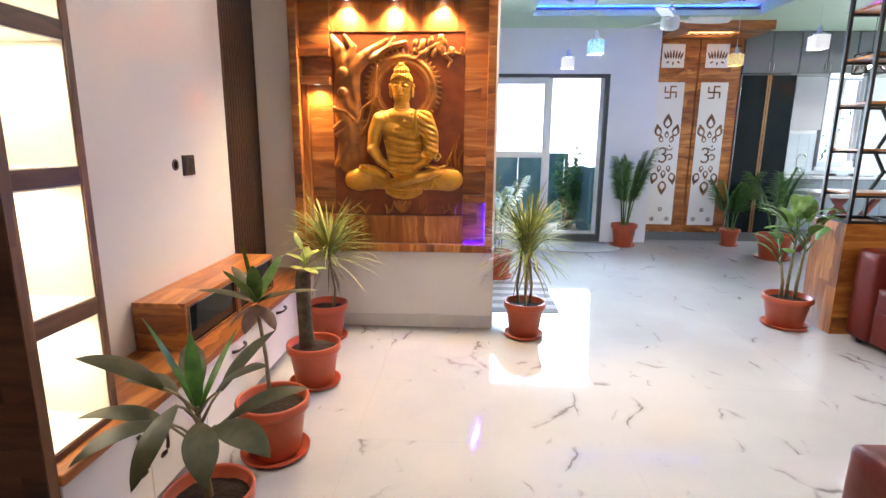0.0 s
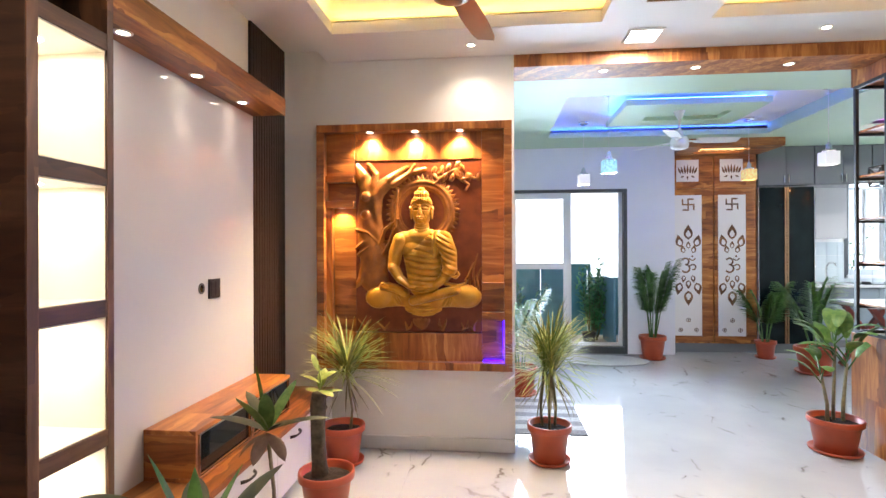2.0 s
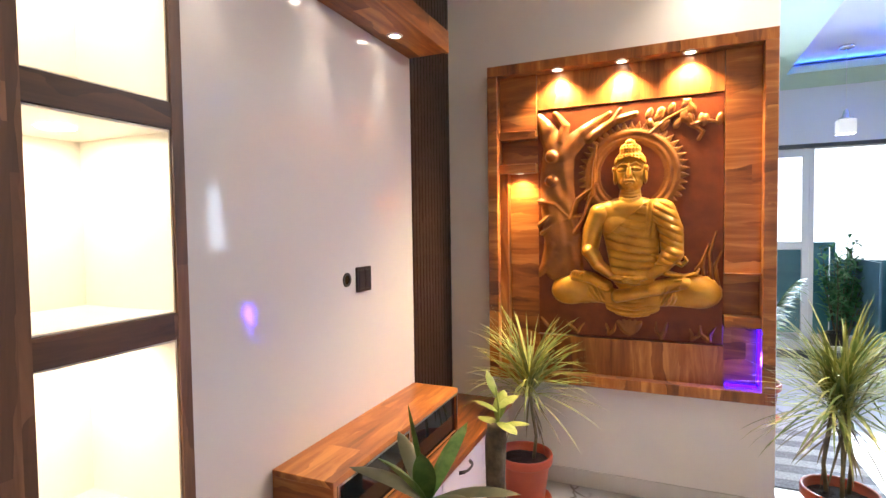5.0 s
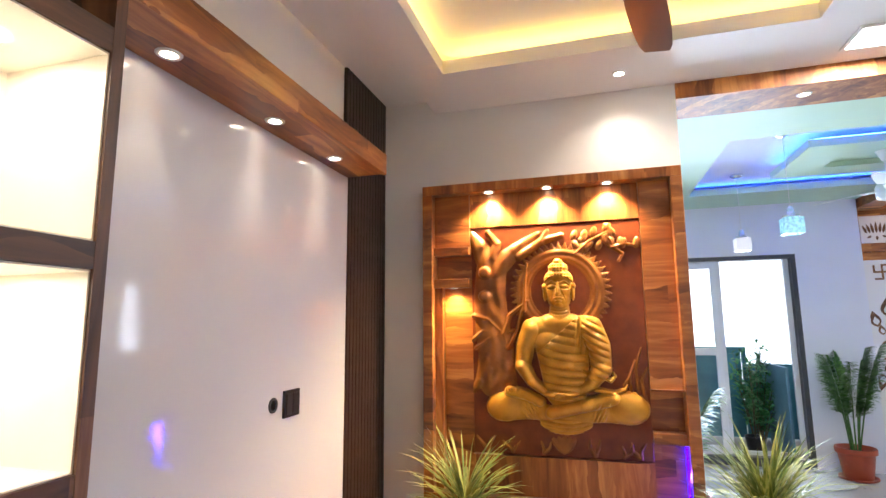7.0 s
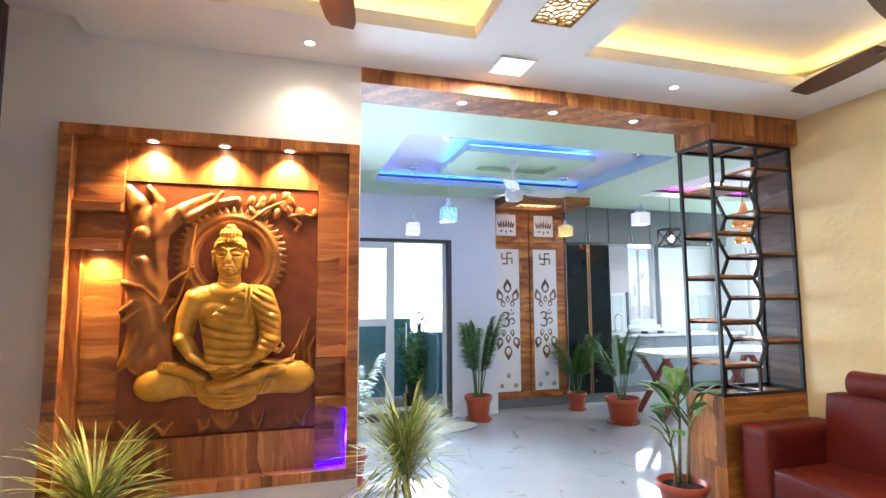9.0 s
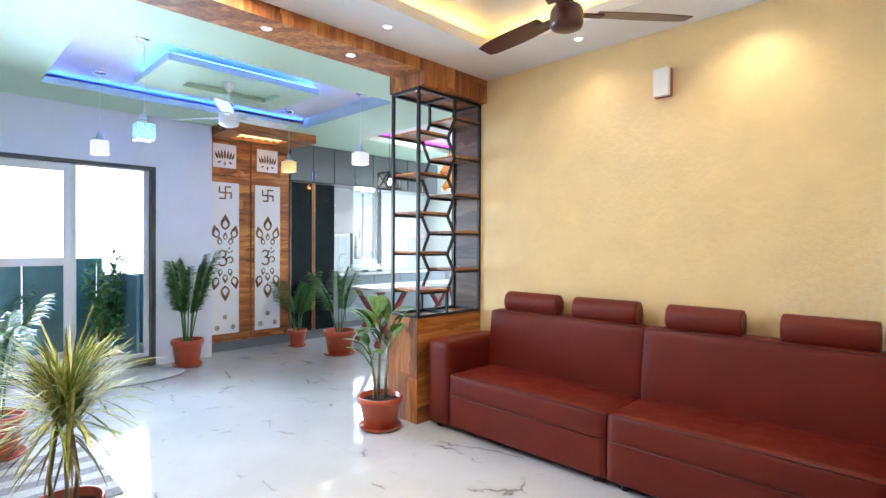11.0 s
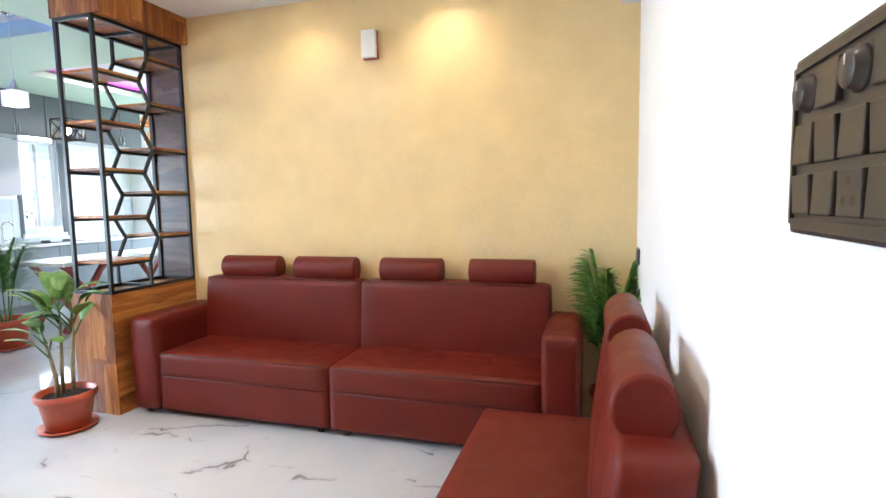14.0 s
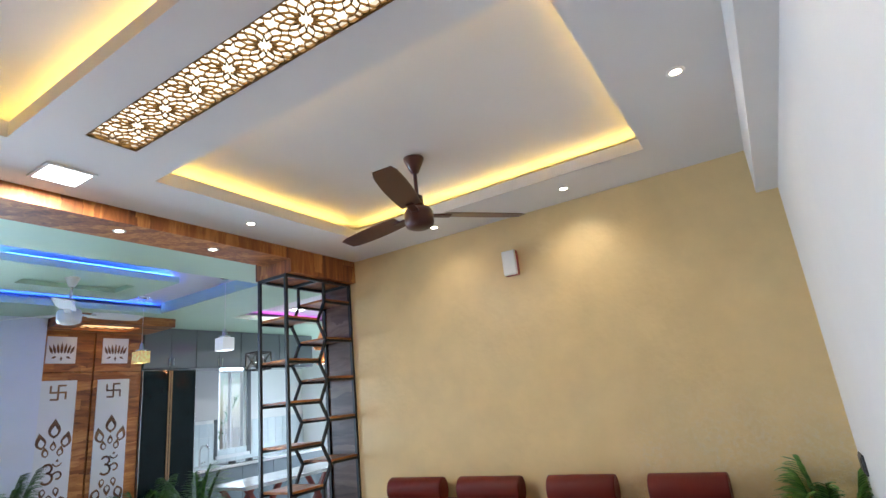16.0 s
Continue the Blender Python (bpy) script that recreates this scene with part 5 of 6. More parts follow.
def palm(x, y, r, h, zt, canes, seed, label, spread=1.0, saucer=True, ll=0.2, leaf=None):
    """Pinnate fronds that arch from a clump of canes."""
    g = random.Random(seed)
    t = potted("palm", label, x, y, r, h, "potted palms", saucer)
    for k in range(canes):
        a = 360 * k / canes + g.uniform(-25, 25)
        rise = g.uniform(70, 87) if spread > 0.35 else g.uniform(79, 89)
        L = (zt - h) * g.uniform(0.85, 1.08)
        b = bmesh.new()
        ya = radians(a)
        p = Vector((0.03 * math.cos(ya), 0.03 * math.sin(ya), h * 0.82))
        el = radians(rise)
        pts = [p.copy()]
        n = 16
        for i in range(n):
            d = Vector((math.cos(ya) * math.cos(el), math.sin(ya) * math.cos(el), math.sin(el)))
            p = p + d * L / n
            pts.append(p.copy())
            el -= radians(52 * spread) * (i / n) ** 1.3 / n * 2
            if i > 5:
                s = (i - 5) / (n - 5)
                ln = L * ll * math.sin(math.pi * (0.18 + 0.74 * s)) + 0.03
                for off in (0.0, 0.25, 0.5, 0.75):
                    q = pts[-2].lerp(pts[-1], off)
                    for sg in (-1, 1):
                        blade(b, q, a + sg * (62 - 30 * s), math.degrees(el) * 0.35 + 14, ln * g.uniform(0.8, 1.15), 0.019 + 0.008 * g.random(), g.uniform(45, 85), 5, 0.3, 0.9)
        part("frond", b, leaf or M_PALM, t, "feathery green frond")
        part("stalk", tube(bmesh.new(), pts, [0.008 - 0.0065 * i / n for i in range(n + 1)], 6), M_FRESH, t)
    return t


# big dark cordyline in front of the unit
t = potted("cordyline", "broad-leaved dark cordyline in a terracotta pot", -0.945, 3.70, 0.135, 0.25, "row of plants by the unit")
g = random.Random(11)
part("stem", tube(bmesh.new(), [(0, 0, 0.20), (-0.01, 0.0, 0.32), (-0.02, 0.01, 0.52)], [0.014, 0.012, 0.008]), M_STEM, t)
for k, (yaw, rise, ln, w, dr) in enumerate(((185, 40, 0.33, 0.075, 75), (20, 42, 0.30, 0.085, 60), (-28, 28, 0.28, 0.085, 75), (225, 30, 0.30, 0.08, 85), (300, 5, 0.24, 0.085, 70), (120, 50, 0.28, 0.075, 60), (60, 55, 0.30, 0.08, 55), (160, 30, 0.28, 0.075, 75), (258, -15, 0.27, 0.075, 60), (340, 58, 0.27, 0.075, 60), (205, 58, 0.28, 0.07, 60))):
    b = bmesh.new()
    z = 0.42 + 0.014 * k
    foot = Vector((-0.015, 0.0, z - 0.05))
    e = foot + Vector((math.cos(radians(yaw)) * 0.08, math.sin(radians(yaw)) * 0.08, 0.09))
    blade(b, e, yaw, rise, ln * 0.9, w * 1.1, dr, 10, 0.25, 0.94, g.uniform(-0.35, 0.35))
    part("leaf", b, M_BROAD, t)
    part("petiole", tube(bmesh.new(), [foot, foot.lerp(e, 0.6) + Vector((0, 0, 0.01)), e], [0.006, 0.004, 0.004], 6), M_STEM, t)
for yaw, rise, ln in ((200, 80, 0.34), (40, 72, 0.28), (120, 76, 0.25)):
    b = bmesh.new()
    blade(b, (-0.02, 0.01, 0.50), yaw, rise, ln, 0.05, 25, 8, 0.4, 0.95)
    part("young_leaf", b, M_FRESH, t, "fresh green young leaf")

# thin-stemmed cordyline
t = potted("cordyline", "slender cordyline with a leaf tuft on a thin stem", -0.965, 4.28, 0.150, 0.255, "row of plants by the unit")
part("stem", tube(bmesh.new(), [(-0.02, 0.02, 0.2), (-0.025, 0.02, 0.42), (-0.05, 0.02, 0.65)], [0.011, 0.008, 0.008]), M_STEM, t)
for yaw, rise, ln, w, dr in ((175, 28, 0.27, 0.06, 45), (10, 30, 0.26, 0.06, 45), (70, 60, 0.24, 0.055, 35), (290, 70, 0.22, 0.06, 30), (250, 62, 0.24, 0.065, 35), (140, 50, 0.24, 0.055, 45), (330, 40, 0.22, 0.055, 45)):
    b = bmesh.new()
    blade(b, (-0.05, 0.02, 0.66), yaw, rise, ln, w, dr, 8, 0.3, 0.9)
    part("leaf", b, M_MID if rise > 55 else M_BROAD, t)
for yaw in (200, 330, 265):
    b = bmesh.new()
    blade(b, (-0.05, 0.02, 0.65), yaw, -10, 0.15, 0.06, 70, 6, 0.3, 0.9)
    part("withered_leaf", b, M_DULL, t, "mauve withered leaf")
b = bmesh.new()
blade(b, (-0.05, 0.02, 0.66), 240, 85, 0.28, 0.03, 15, 6, 0.5, 0.9)
part("young_leaf", b, M_FRESH, t)

# stump with sprouts
t = potted("stump_plant", "thick grey trunk sprouting lime leaves in a terracotta pot", -0.985, 4.93, 0.145, 0.24, "row of plants by the unit")
b = tube(bmesh.new(), [(-0.03, 0, 0.18), (-0.035, 0, 0.28), (-0.045, 0.0, 0.45), (-0.045, 0, 0.58), (-0.04, 0, 0.635), (-0.04, 0, 0.645)], [0.046, 0.038, 0.036, 0.040, 0.036, 0.022], 16)
for v in b.verts:
    v.co += Vector((noise.noise(v.co * 22), noise.noise(v.co * 22 + Vector((5, 0, 0))), 0)) * 0.008
part("trunk", b, M_BARK, t)
for yaw, rise, ln, z in ((20, 30, 0.13, 0.63), (330, 15, 0.11, 0.65), (160, 30, 0.10, 0.64), (90, 70, 0.13, 0.66), (60, 40, 0.12, 0.70), (200, 50, 0.10, 0.69)):
    b = bmesh.new()
    blade(b, (-0.035, 0, z), yaw, rise, ln, 0.055, 60, 6, 0.3, 0.88)
    part("leaf", b, M_LIME, t)
part("sprout", tube(bmesh.new(), [(-0.035, 0, 0.63), (-0.03, 0, 0.70), (-0.04, 0, 0.78)], [0.006, 0.005, 0.003], 6), M_LIME, t)
b = bmesh.new()
blade(b, (-0.04, 0, 0.75), 160, 75, 0.10, 0.045, 30, 6, 0.3, 0.88)
part("leaf", b, M_LIME, t)

spiky(-1.095, 5.60, 0.140, 0.25, 1, 0.56, 0.40, 3, "striped dracaena with pale arching leaves below the mural")
spiky(0.235, 5.735, 0.142, 0.25, 3, 0.60, 0.42, 5, "striped dracaena on three bare canes beside the wall end")

# broad-leaved plant by the pier
t = potted("dieffenbachia", "broad-leaved dieffenbachia on three canes beside the walnut pier", 2.175, 6.07, 0.165, 0.235, "plants in the opening")
g = random.Random(8)
for k, (bx_, by, tx, ty, zt) in enumerate(((-0.05, 0.0, -0.10, -0.02, 0.52), (0.0, 0.02, 0.0, 0.0, 0.66), (0.05, 0.0, 0.075, 0.0, 0.60))):
    part("cane", tube(bmesh.new(), [(bx_, by, 0.19), (bx_, by, 0.32), (tx, ty, zt)], [0.013, 0.012, 0.009]), M_STEM, t)
    for i in range(5 if k == 0 else 8):
        yaw = g.uniform(0, 360) if i else (185 if k == 0 else 165 if k == 1 else 10)
        f = Vector((tx, ty, zt - 0.05 + 0.02 * i))
        rise = g.uniform(40, 80)
        e = f + Vector((math.cos(radians(yaw)) * 0.07, math.sin(radians(yaw)) * 0.07, 0.09))
        b = bmesh.new()
        blade(b, e, yaw, rise, (0.17 if k == 0 else 0.25) * g.uniform(0.8, 1.15), 0.088 if k else 0.075, g.uniform(55, 95), 8, 0.2, 0.88)
        part("leaf", b, M_MID, t)
        part("petiole", tube(bmesh.new(), [f, e], [0.006, 0.004], 6), M_FRESH, t)

palm(1.855, 9.05, 0.165, 0.29, 1.28, 9, 21, "areca palm in a terracotta pot by the balcony door", 0.34, ll=0.17)
palm(3.27, 9.20, 0.125, 0.22, 1.00, 6, 22, "small areca palm in a terracotta pot before the cabinets", 0.75, ll=0.24)
palm(3.40, 8.42, 0.20, 0.29, 1.08, 5, 23, "areca palm in a wide terracotta pot near the table", 0.7, ll=0.24)
# the corner palm's leaf colour is lightened to offset the shade it stands in
palm(2.97, 2.90, 0.115, 0.24, 1.02, 8, 24, "areca palm in the corner behind the sofas", 0.34, ll=0.21, leaf=leafmat("lightened palm leaf green", (0.06, 0.17, 0.03), (0.21, 0.40, 0.08)))
palm(0.13, 7.30, 0.16, 0.27, 1.05, 7, 25, "areca palm behind the mural wall", 1.0)
t = potted("cordyline", "leafy plant in a terracotta pot beside the sofa arm", 0.56, 2.93, 0.12, 0.24, "plants by the sofa")
part("stem", tube(bmesh.new(), [(0, 0, 0.2), (0.0, 0, 0.52)], [0.010, 0.008]), M_STEM, t)
for k, yaw in enumerate((8, 80, 150, 110, 60)):
    b = bmesh.new()
    blade(b, (0, 0, 0.46 + 0.015 * k), yaw, 40, 0.30 if k == 0 else 0.2, 0.06, 60, 7, 0.3, 0.9)
    part("leaf", b, M_FRESH, t)


# ---- balcony door ----
M_UPVC = mat("white door profile", (0.78, 0.79, 0.80), 0.3, var=0.02)
M_DGREY = mat("dark grey door frame", (0.06, 0.065, 0.07), 0.4, var=0.1)
d1 = thing("door_2", "white sliding balcony door with one half open to daylight", "sliding door", (0, 9.32, 0))
part("outer_frame", bx(0.08, 0.12, 0.0, 0.16, 0, 2.17, bevel=0.002), M_DGREY, d1, "dark grey frame")
part("outer_frame", bx(1.575, 1.62, 0.0, 0.16, 0, 2.17, bevel=0.002), M_DGREY, d1, "dark grey frame")
part("outer_frame", bx(0.12, 1.575, 0.0, 0.16, 2.13, 2.17, bevel=0.002), M_DGREY, d1, "dark grey frame")
part("sill", bx(0.12, 1.575, -0.01, 0.17, 0, 0.09, bevel=0.003), M_DGREY, d1, "dark grey sill")
for nm, a in (("sash_stile", (0.12, 0.175, 0.04, 0.08, 0.09, 2.13)), ("sash_stile", (0.80, 0.86, 0.04, 0.08, 0.09, 2.13)), ("sash_rail", (0.175, 0.80, 0.04, 0.08, 2.05, 2.13)),
              ("sash_rail", (0.175, 0.80, 0.04, 0.08, 1.11, 1.19)), ("sash_rail", (0.175, 0.80, 0.04, 0.08, 0.09, 0.18)),
              ("track_post", (0.86, 0.91, 0.085, 0.125, 0.09, 2.13)), ("track_post", (1.525, 1.575, 0.085, 0.125, 0.09, 2.13)), ("track_rail", (0.91, 1.525, 0.085, 0.125, 0.09, 0.13))):
    part(nm, bx(*a, bevel=0.003), M_UPVC, d1)
for z0, z1 in ((1.19, 2.05), (0.18, 1.11)):
    pn = part("pane", bx(0.175, 0.80, 0.057, 0.063, z0, z1), M_PANE, d1, "clear glass pane")
    pn.visible_shadow = False

# balcony and outdoors
struct("balcony_floor", bx(-1.6, 2.2, 9.50, 10.75, -0.1, 0.02), mat("sandy balcony tile", (0.42, 0.36, 0.30), 0.6, var=0.1, scale=8), "sandy tiled balcony floor", "balcony floor")
struct("balcony_wall", bx(2.05, 2.2, 9.50, 10.75, 0.02, 3.0), M_LAV, "white balcony side wall", "wall")
M_TEAL = mat("teal painted board", (0.11, 0.33, 0.36), 0.35, var=0.15, scale=6)
pr = thing("balcony_railing", "teal panelled solid balcony railing", "railing", (0, 10.60, 0.02))
for i in range(5):
    part("panel", bx(-1.5 + 0.72 * i, -0.84 + 0.72 * i, 0, 0.02, 0.02, 1.10 if i < 4 else 0.92), M_TEAL, pr, "teal panel")
    part("post", bx(-1.55 + 0.72 * i, -1.50 + 0.72 * i, -0.01, 0.03, 0.0, 1.10), M_TEAL, pr)
part("top_rail", bx(-1.55, 1.38, -0.015, 0.035, 1.10, 1.13), M_TEAL, pr)
sd = thing("balcony_screen", "blue-grey board leaning beside the balcony door", "board", (1.515, 9.64, 0.02))
part("board", bx(0, 0.03, 0, 0.75, 0, 0.95, bevel=0.004), mat("blue-grey board", (0.18, 0.34, 0.42), 0.5, var=0.1), sd)


def bush(name, label, x, y, z0, w, d, h, count, ln, seed, material, group=""):
    """A loose shrub: twigs with many separate leaves."""
    g = random.Random(seed)
    t = thing(name, label, "shrub", (x, y, z0), group)
    tw, lv = bmesh.new(), bmesh.new()
    for k in range(max(6, count // 40)):
        tip = Vector((g.uniform(-w, w) / 2, g.uniform(-d, d) / 2, h * g.uniform(0.5, 1.0)))
        tube(tw, [(tip.x * 0.2, tip.y * 0.2, 0), tip * 0.6, tip], [0.008, 0.005, 0.002], 5)
        for i in range(40):
            s = 0.25 + 0.8 * g.random()
            blade(lv, tip * min(s, 1.0) + Vector((g.uniform(-0.05, 0.05), g.uniform(-0.05, 0.05), g.uniform(-0.04, 0.04))), g.uniform(0, 360), g.uniform(-10, 70), ln * g.uniform(0.6, 1.1), ln * 0.3, g.uniform(20, 80), 3, 0.2, 0.9)
    tagged(part("branchwork", tw, M_STEM, t), kind="stuff")
    tagged(part("leaves", lv, material, t), kind="stuff")
    return t


M_SHRUB = leafmat("shrub green", (0.07, 0.26, 0.09), (0.18, 0.48, 0.18), 0.5)
bush("balcony_shrub", "leafy green shrub growing behind the balcony door", 1.36, 10.25, 0.02, 0.50, 0.35, 1.2, 800, 0.13, 31, M_SHRUB, "balcony shrubs")
bush("balcony_shrub", "leafy green shrub growing behind the balcony door", 0.35, 10.30, 0.02, 0.7, 0.3, 0.95, 400, 0.11, 32, M_SHRUB, "balcony shrubs")
t = thing("potted_shrub", "slim green plant in a dark pot on the balcony", "potted plant", (1.22, 9.85, 0.02))
part("pot", lathe(bmesh.new(), [(0, 0), (0.075, 0), (0.105, 0.17), (0.11, 0.18), (0.095, 0.18), (0.09, 0.15), (0, 0.15)], 24), M_GREYPL, t)
b = bmesh.new()
g = random.Random(5)
for i in range(90):
    z = g.uniform(0.35, 0.95)
    blade(b, (g.uniform(-0.03, 0.03), g.uniform(-0.03, 0.03), z), g.uniform(0, 360), g.uniform(0, 60), g.uniform(0.10, 0.17), 0.026, 60, 4, 0.2, 0.9)
part("leaves", b, leafmat("light shrub green", (0.08, 0.22, 0.06), (0.20, 0.38, 0.12), 0.5), t)
part("stem", tube(bmesh.new(), [(0, 0, 0.14), (0.01, 0, 0.5), (0, 0, 0.95)], [0.01, 0.008, 0.004]), M_STEM, t)
struct("ground", bx(-300, 300, 12.0, 600, -6.2, -6.0), mat("dry earth", (0.25, 0.22, 0.16), 0.9, var=0.3, scale=0.3), "ground far below the balcony", "ground")
M_HAZE = glow("bright hazy daylight", (0.88, 0.95, 1.0), 3.2)
struct("backdrop", bx(-30, 40, 60, 60.2, -6, 40), M_HAZE, "bright hazy sky beyond the windows", "backdrop")
struct("backdrop_side", bx(60, 60.2, -20, 60, -6, 40), M_HAZE, "bright hazy sky beyond the wide window", "backdrop")
bush("window_tree", "green tree crown outside the kitchen window", 5.75, 12.3, 0.0, 1.6, 0.8, 2.0, 1100, 0.15, 33, M_SHRUB)

# ---- carved cabinets ----
M_WPANEL = mat("white fretwork board", (0.80, 0.79, 0.80), 0.3, var=0.015)
M_CUT = wood("walnut seen through cut-outs", 0, (0.05, 0.02, 0.01), (0.16, 0.07, 0.03), (0.30, 0.15, 0.06))
YP = 9.50
pj = thing("shrine_cabinet", "tall walnut cabinet with white fretwork door panels", "cabinet", (0, YP, 0))
part("body", bx(2.225, 3.325, 0.022, 0.45, 0.12, HD - 0.002), M_WOOD_Z, pj)
part("plinth", bx(2.225, 3.325, 0.03, 0.45, 0, 0.12), M_GREY, pj, "grey plinth")


def petal(bm, cx, cz, ln, w, rot, y=0.0, th=0.002):
    """A pointed drop of length ln standing at cx, cz and leaning by rot degrees."""
    n = 7
    left, right = [], []
    for i in range(n + 1):
        s = i / n
        hw = w / 2 * math.sin(math.pi * s ** 0.75) ** 1.1
        left.append((-hw, ln * s)), right.append((hw, ln * s))
    ring = left + right[::-1][1:-1]
    a = radians(rot)
    pts = [(cx + px * math.cos(a) + pz * math.sin(a), cz - px * math.sin(a) + pz * math.cos(a)) for px, pz in ring]
    f = [bm.verts.new((px, y - th, pz)) for px, pz in pts]
    k = [bm.verts.new((px, y, pz)) for px, pz in pts]
    bm.faces.new(f)
    for i in range(len(f)):
        j = (i + 1) % len(f)
        bm.faces.new((f[i], k[i], k[j], f[j]))


def stroke(bm, pts, w, y=0.0, th=0.002):
    for (xa, za), (xb, zb) in zip(pts, pts[1:]):
        d = Vector((xb - xa, 0, zb - za))
        dn = d.normalized()
        nx, nz = -dn.z * w / 2, dn.x * w / 2
        xa2, za2, xb2, zb2 = xa - dn.x * w * 0.3, za - dn.z * w * 0.3, xb + dn.x * w * 0.3, zb + dn.z * w * 0.3
        q = [(xa2 + nx, za2 + nz), (xb2 + nx, zb2 + nz), (xb2 - nx, zb2 - nz), (xa2 - nx, za2 - nz)]
        f = [bm.verts.new((px, y - th, pz)) for px, pz in q]
        bm.faces.new(f)


def arc(cx, cz, r, a0, a1, n=10, sx=1.0):
    return [(cx + sx * r * math.cos(radians(a0 + (a1 - a0) * i / n)), cz + r * math.sin(radians(a0 + (a1 - a0) * i / n))) for i in range(n + 1)]


for x0, x1 in ((2.245, 2.765), (2.785, 3.305)):
    d = part("door", bx(x0, x1, 0.0, 0.021, 0.14, 2.17, bevel=0.002), M_WOOD_X, pj, "walnut door")
    d2 = part("door", bx(x0, x1, 0.0, 0.021, 2.18, HD - 0.03, bevel=0.002), M_WOOD_X, pj, "walnut top door")
    px = x0 + 0.03 if x0 < 2.5 else x0 + 0.045
    cx = px + 0.173
    part("fretwork_panel", bx(px, px + 0.346, -0.008, 0.0, 0.222, 2.09, bevel=0.001), M_WPANEL, d, "white panel with cut-out motifs")
    cut = bmesh.new()
    for s in (0, 90, 180, 270):
        a = radians(s)
        rot = lambda u, v: (cx + u * math.cos(a) - v * math.sin(a), 1.965 + u * math.sin(a) + v * math.cos(a))
        stroke(cut, [rot(0, 0), rot(0, 0.072), rot(0.066, 0.072)], 0.019, -0.0085)
    part("cut_out_sign", cut, M_CUT, d, "walnut-coloured cut-out sign")
    for up, rows in ((1, ((0, 1.60, 0.20, 0), (-0.10, 1.485, 0.17, -12), (0.10, 1.485, 0.17, 12), (0, 1.43, 0.10, 0), (-0.06, 1.375, 0.11, -10), (0.06, 1.375, 0.11, 10))),
                     (-1, ((-0.055, 0.975, 0.10, -8), (0.055, 0.975, 0.10, 8), (0, 0.90, 0.12, 0), (-0.105, 0.845, 0.17, -12), (0.105, 0.845, 0.17, 12), (0, 0.72, 0.20, 0)))):
        for dx, z, ln, rt in rows:
            cut, inner = bmesh.new(), bmesh.new()
            petal(cut, cx + dx, z - up * ln / 2, ln, 0.088 * ln / 0.15, rt if up > 0 else 180 - rt, -0.0085)
            petal(inner, cx + dx + 0.10 * dx * ln, z - up * ln * 0.36, ln * 0.50, 0.048 * ln / 0.15, rt if up > 0 else 180 - rt, -0.0110)
            part("cut_out_petal", cut, M_CUT, d, "walnut-coloured cut-out petal")
            part("petal_centre", inner, M_WPANEL, d)
    # the om sign, drawn with strokes
    oz = 1.165
    cut = bmesh.new()
    stroke(cut, arc(cx - 0.035, oz + 0.045, 0.042, 150, -90), 0.020, -0.0085)
    stroke(cut, arc(cx - 0.035, oz - 0.048, 0.052, 90, -140), 0.022, -0.0085)
    stroke(cut, [(cx + 0.0, oz - 0.02), (cx + 0.035, oz - 0.005)] + arc(cx + 0.06, oz - 0.03, 0.035, 120, -100, 8), 0.017, -0.0085)
    stroke(cut, arc(cx + 0.05, oz + 0.10, 0.04, 200, 340, 8), 0.013, -0.0085)
    petal(cut, cx + 0.05, oz + 0.10, 0.03, 0.024, 0, -0.0085)
    part("cut_out_om", cut, M_CUT, d, "walnut-coloured cut-out sign")
    for dx, z in ((0, 0.43), (-0.10, 0.30), (0.10, 0.30)):
        cut = bmesh.new()
        stroke(cut, arc(cx + dx, z, 0.024, 0, 360, 14), 0.009, -0.0085)
        petal(cut, cx + dx, z - 0.015, 0.03, 0.022, 0, -0.0085)
        part("cut_out_rosette", cut, M_CUT, d, "small cut-out rosette")
    sx = px + 0.025
    part("lotus_panel", bx(sx, sx + 0.285, -0.008, 0.0, 2.27, 2.56, bevel=0.001), M_WPANEL, d2, "white square panel with a lotus cut-out")
    lot = bmesh.new()
    for k, rt in enumerate((-66, -44, -22, 0, 22, 44, 66)):
        petal(lot, sx + 0.1425 + 0.0013 * rt, 2.375, 0.125 - 0.0004 * abs(rt), 0.027, rt * 0.34, -0.0085)
    for rt in (-80, 0, 80):
        petal(lot, sx + 0.1425 + 0.0006 * rt, 2.345, 0.05, 0.022, 180 - rt * 0.8, -0.0085)
    part("lotus_motif", lot, M_CUT, d2, "dark lotus cut-out")
cn = thing("cabinet_canopy", "walnut canopy with lit gold lattice under the ceiling", "canopy", (0, 0, 0))
part("slab", holed(2.23, 3.36, 8.90, 9.498, HD - 0.10, HD - 0.002, [(2.45, 3.05, 9.05, 9.38)]), M_WOOD_X, cn)
b = bmesh.new()
for k in range(6):
    for r in (0.035, 0.055):
        for j in range(12):
            a0, a1 = 2 * math.pi * j / 12, 2 * math.pi * (j + 1) / 12
            c = Vector((2.50 + 0.1 * k, 9.215, HD - 0.095))
            bar(b, c + r * Vector((math.cos(a0), math.sin(a0), 0)), c + (0.09 - r) * Vector((math.cos(a1), math.sin(a1), 0)), 0.006)
tagged(part("lattice", b, M_GOLD, cn, "gold lattice"), kind="stuff")
part("diffuser", bx(2.451, 3.049, 9.051, 9.379, HD - 0.07, HD - 0.06), glow("amber diffuser glow", (1.0, 0.6, 0.25), 3.2), cn, "amber lit diffuser")

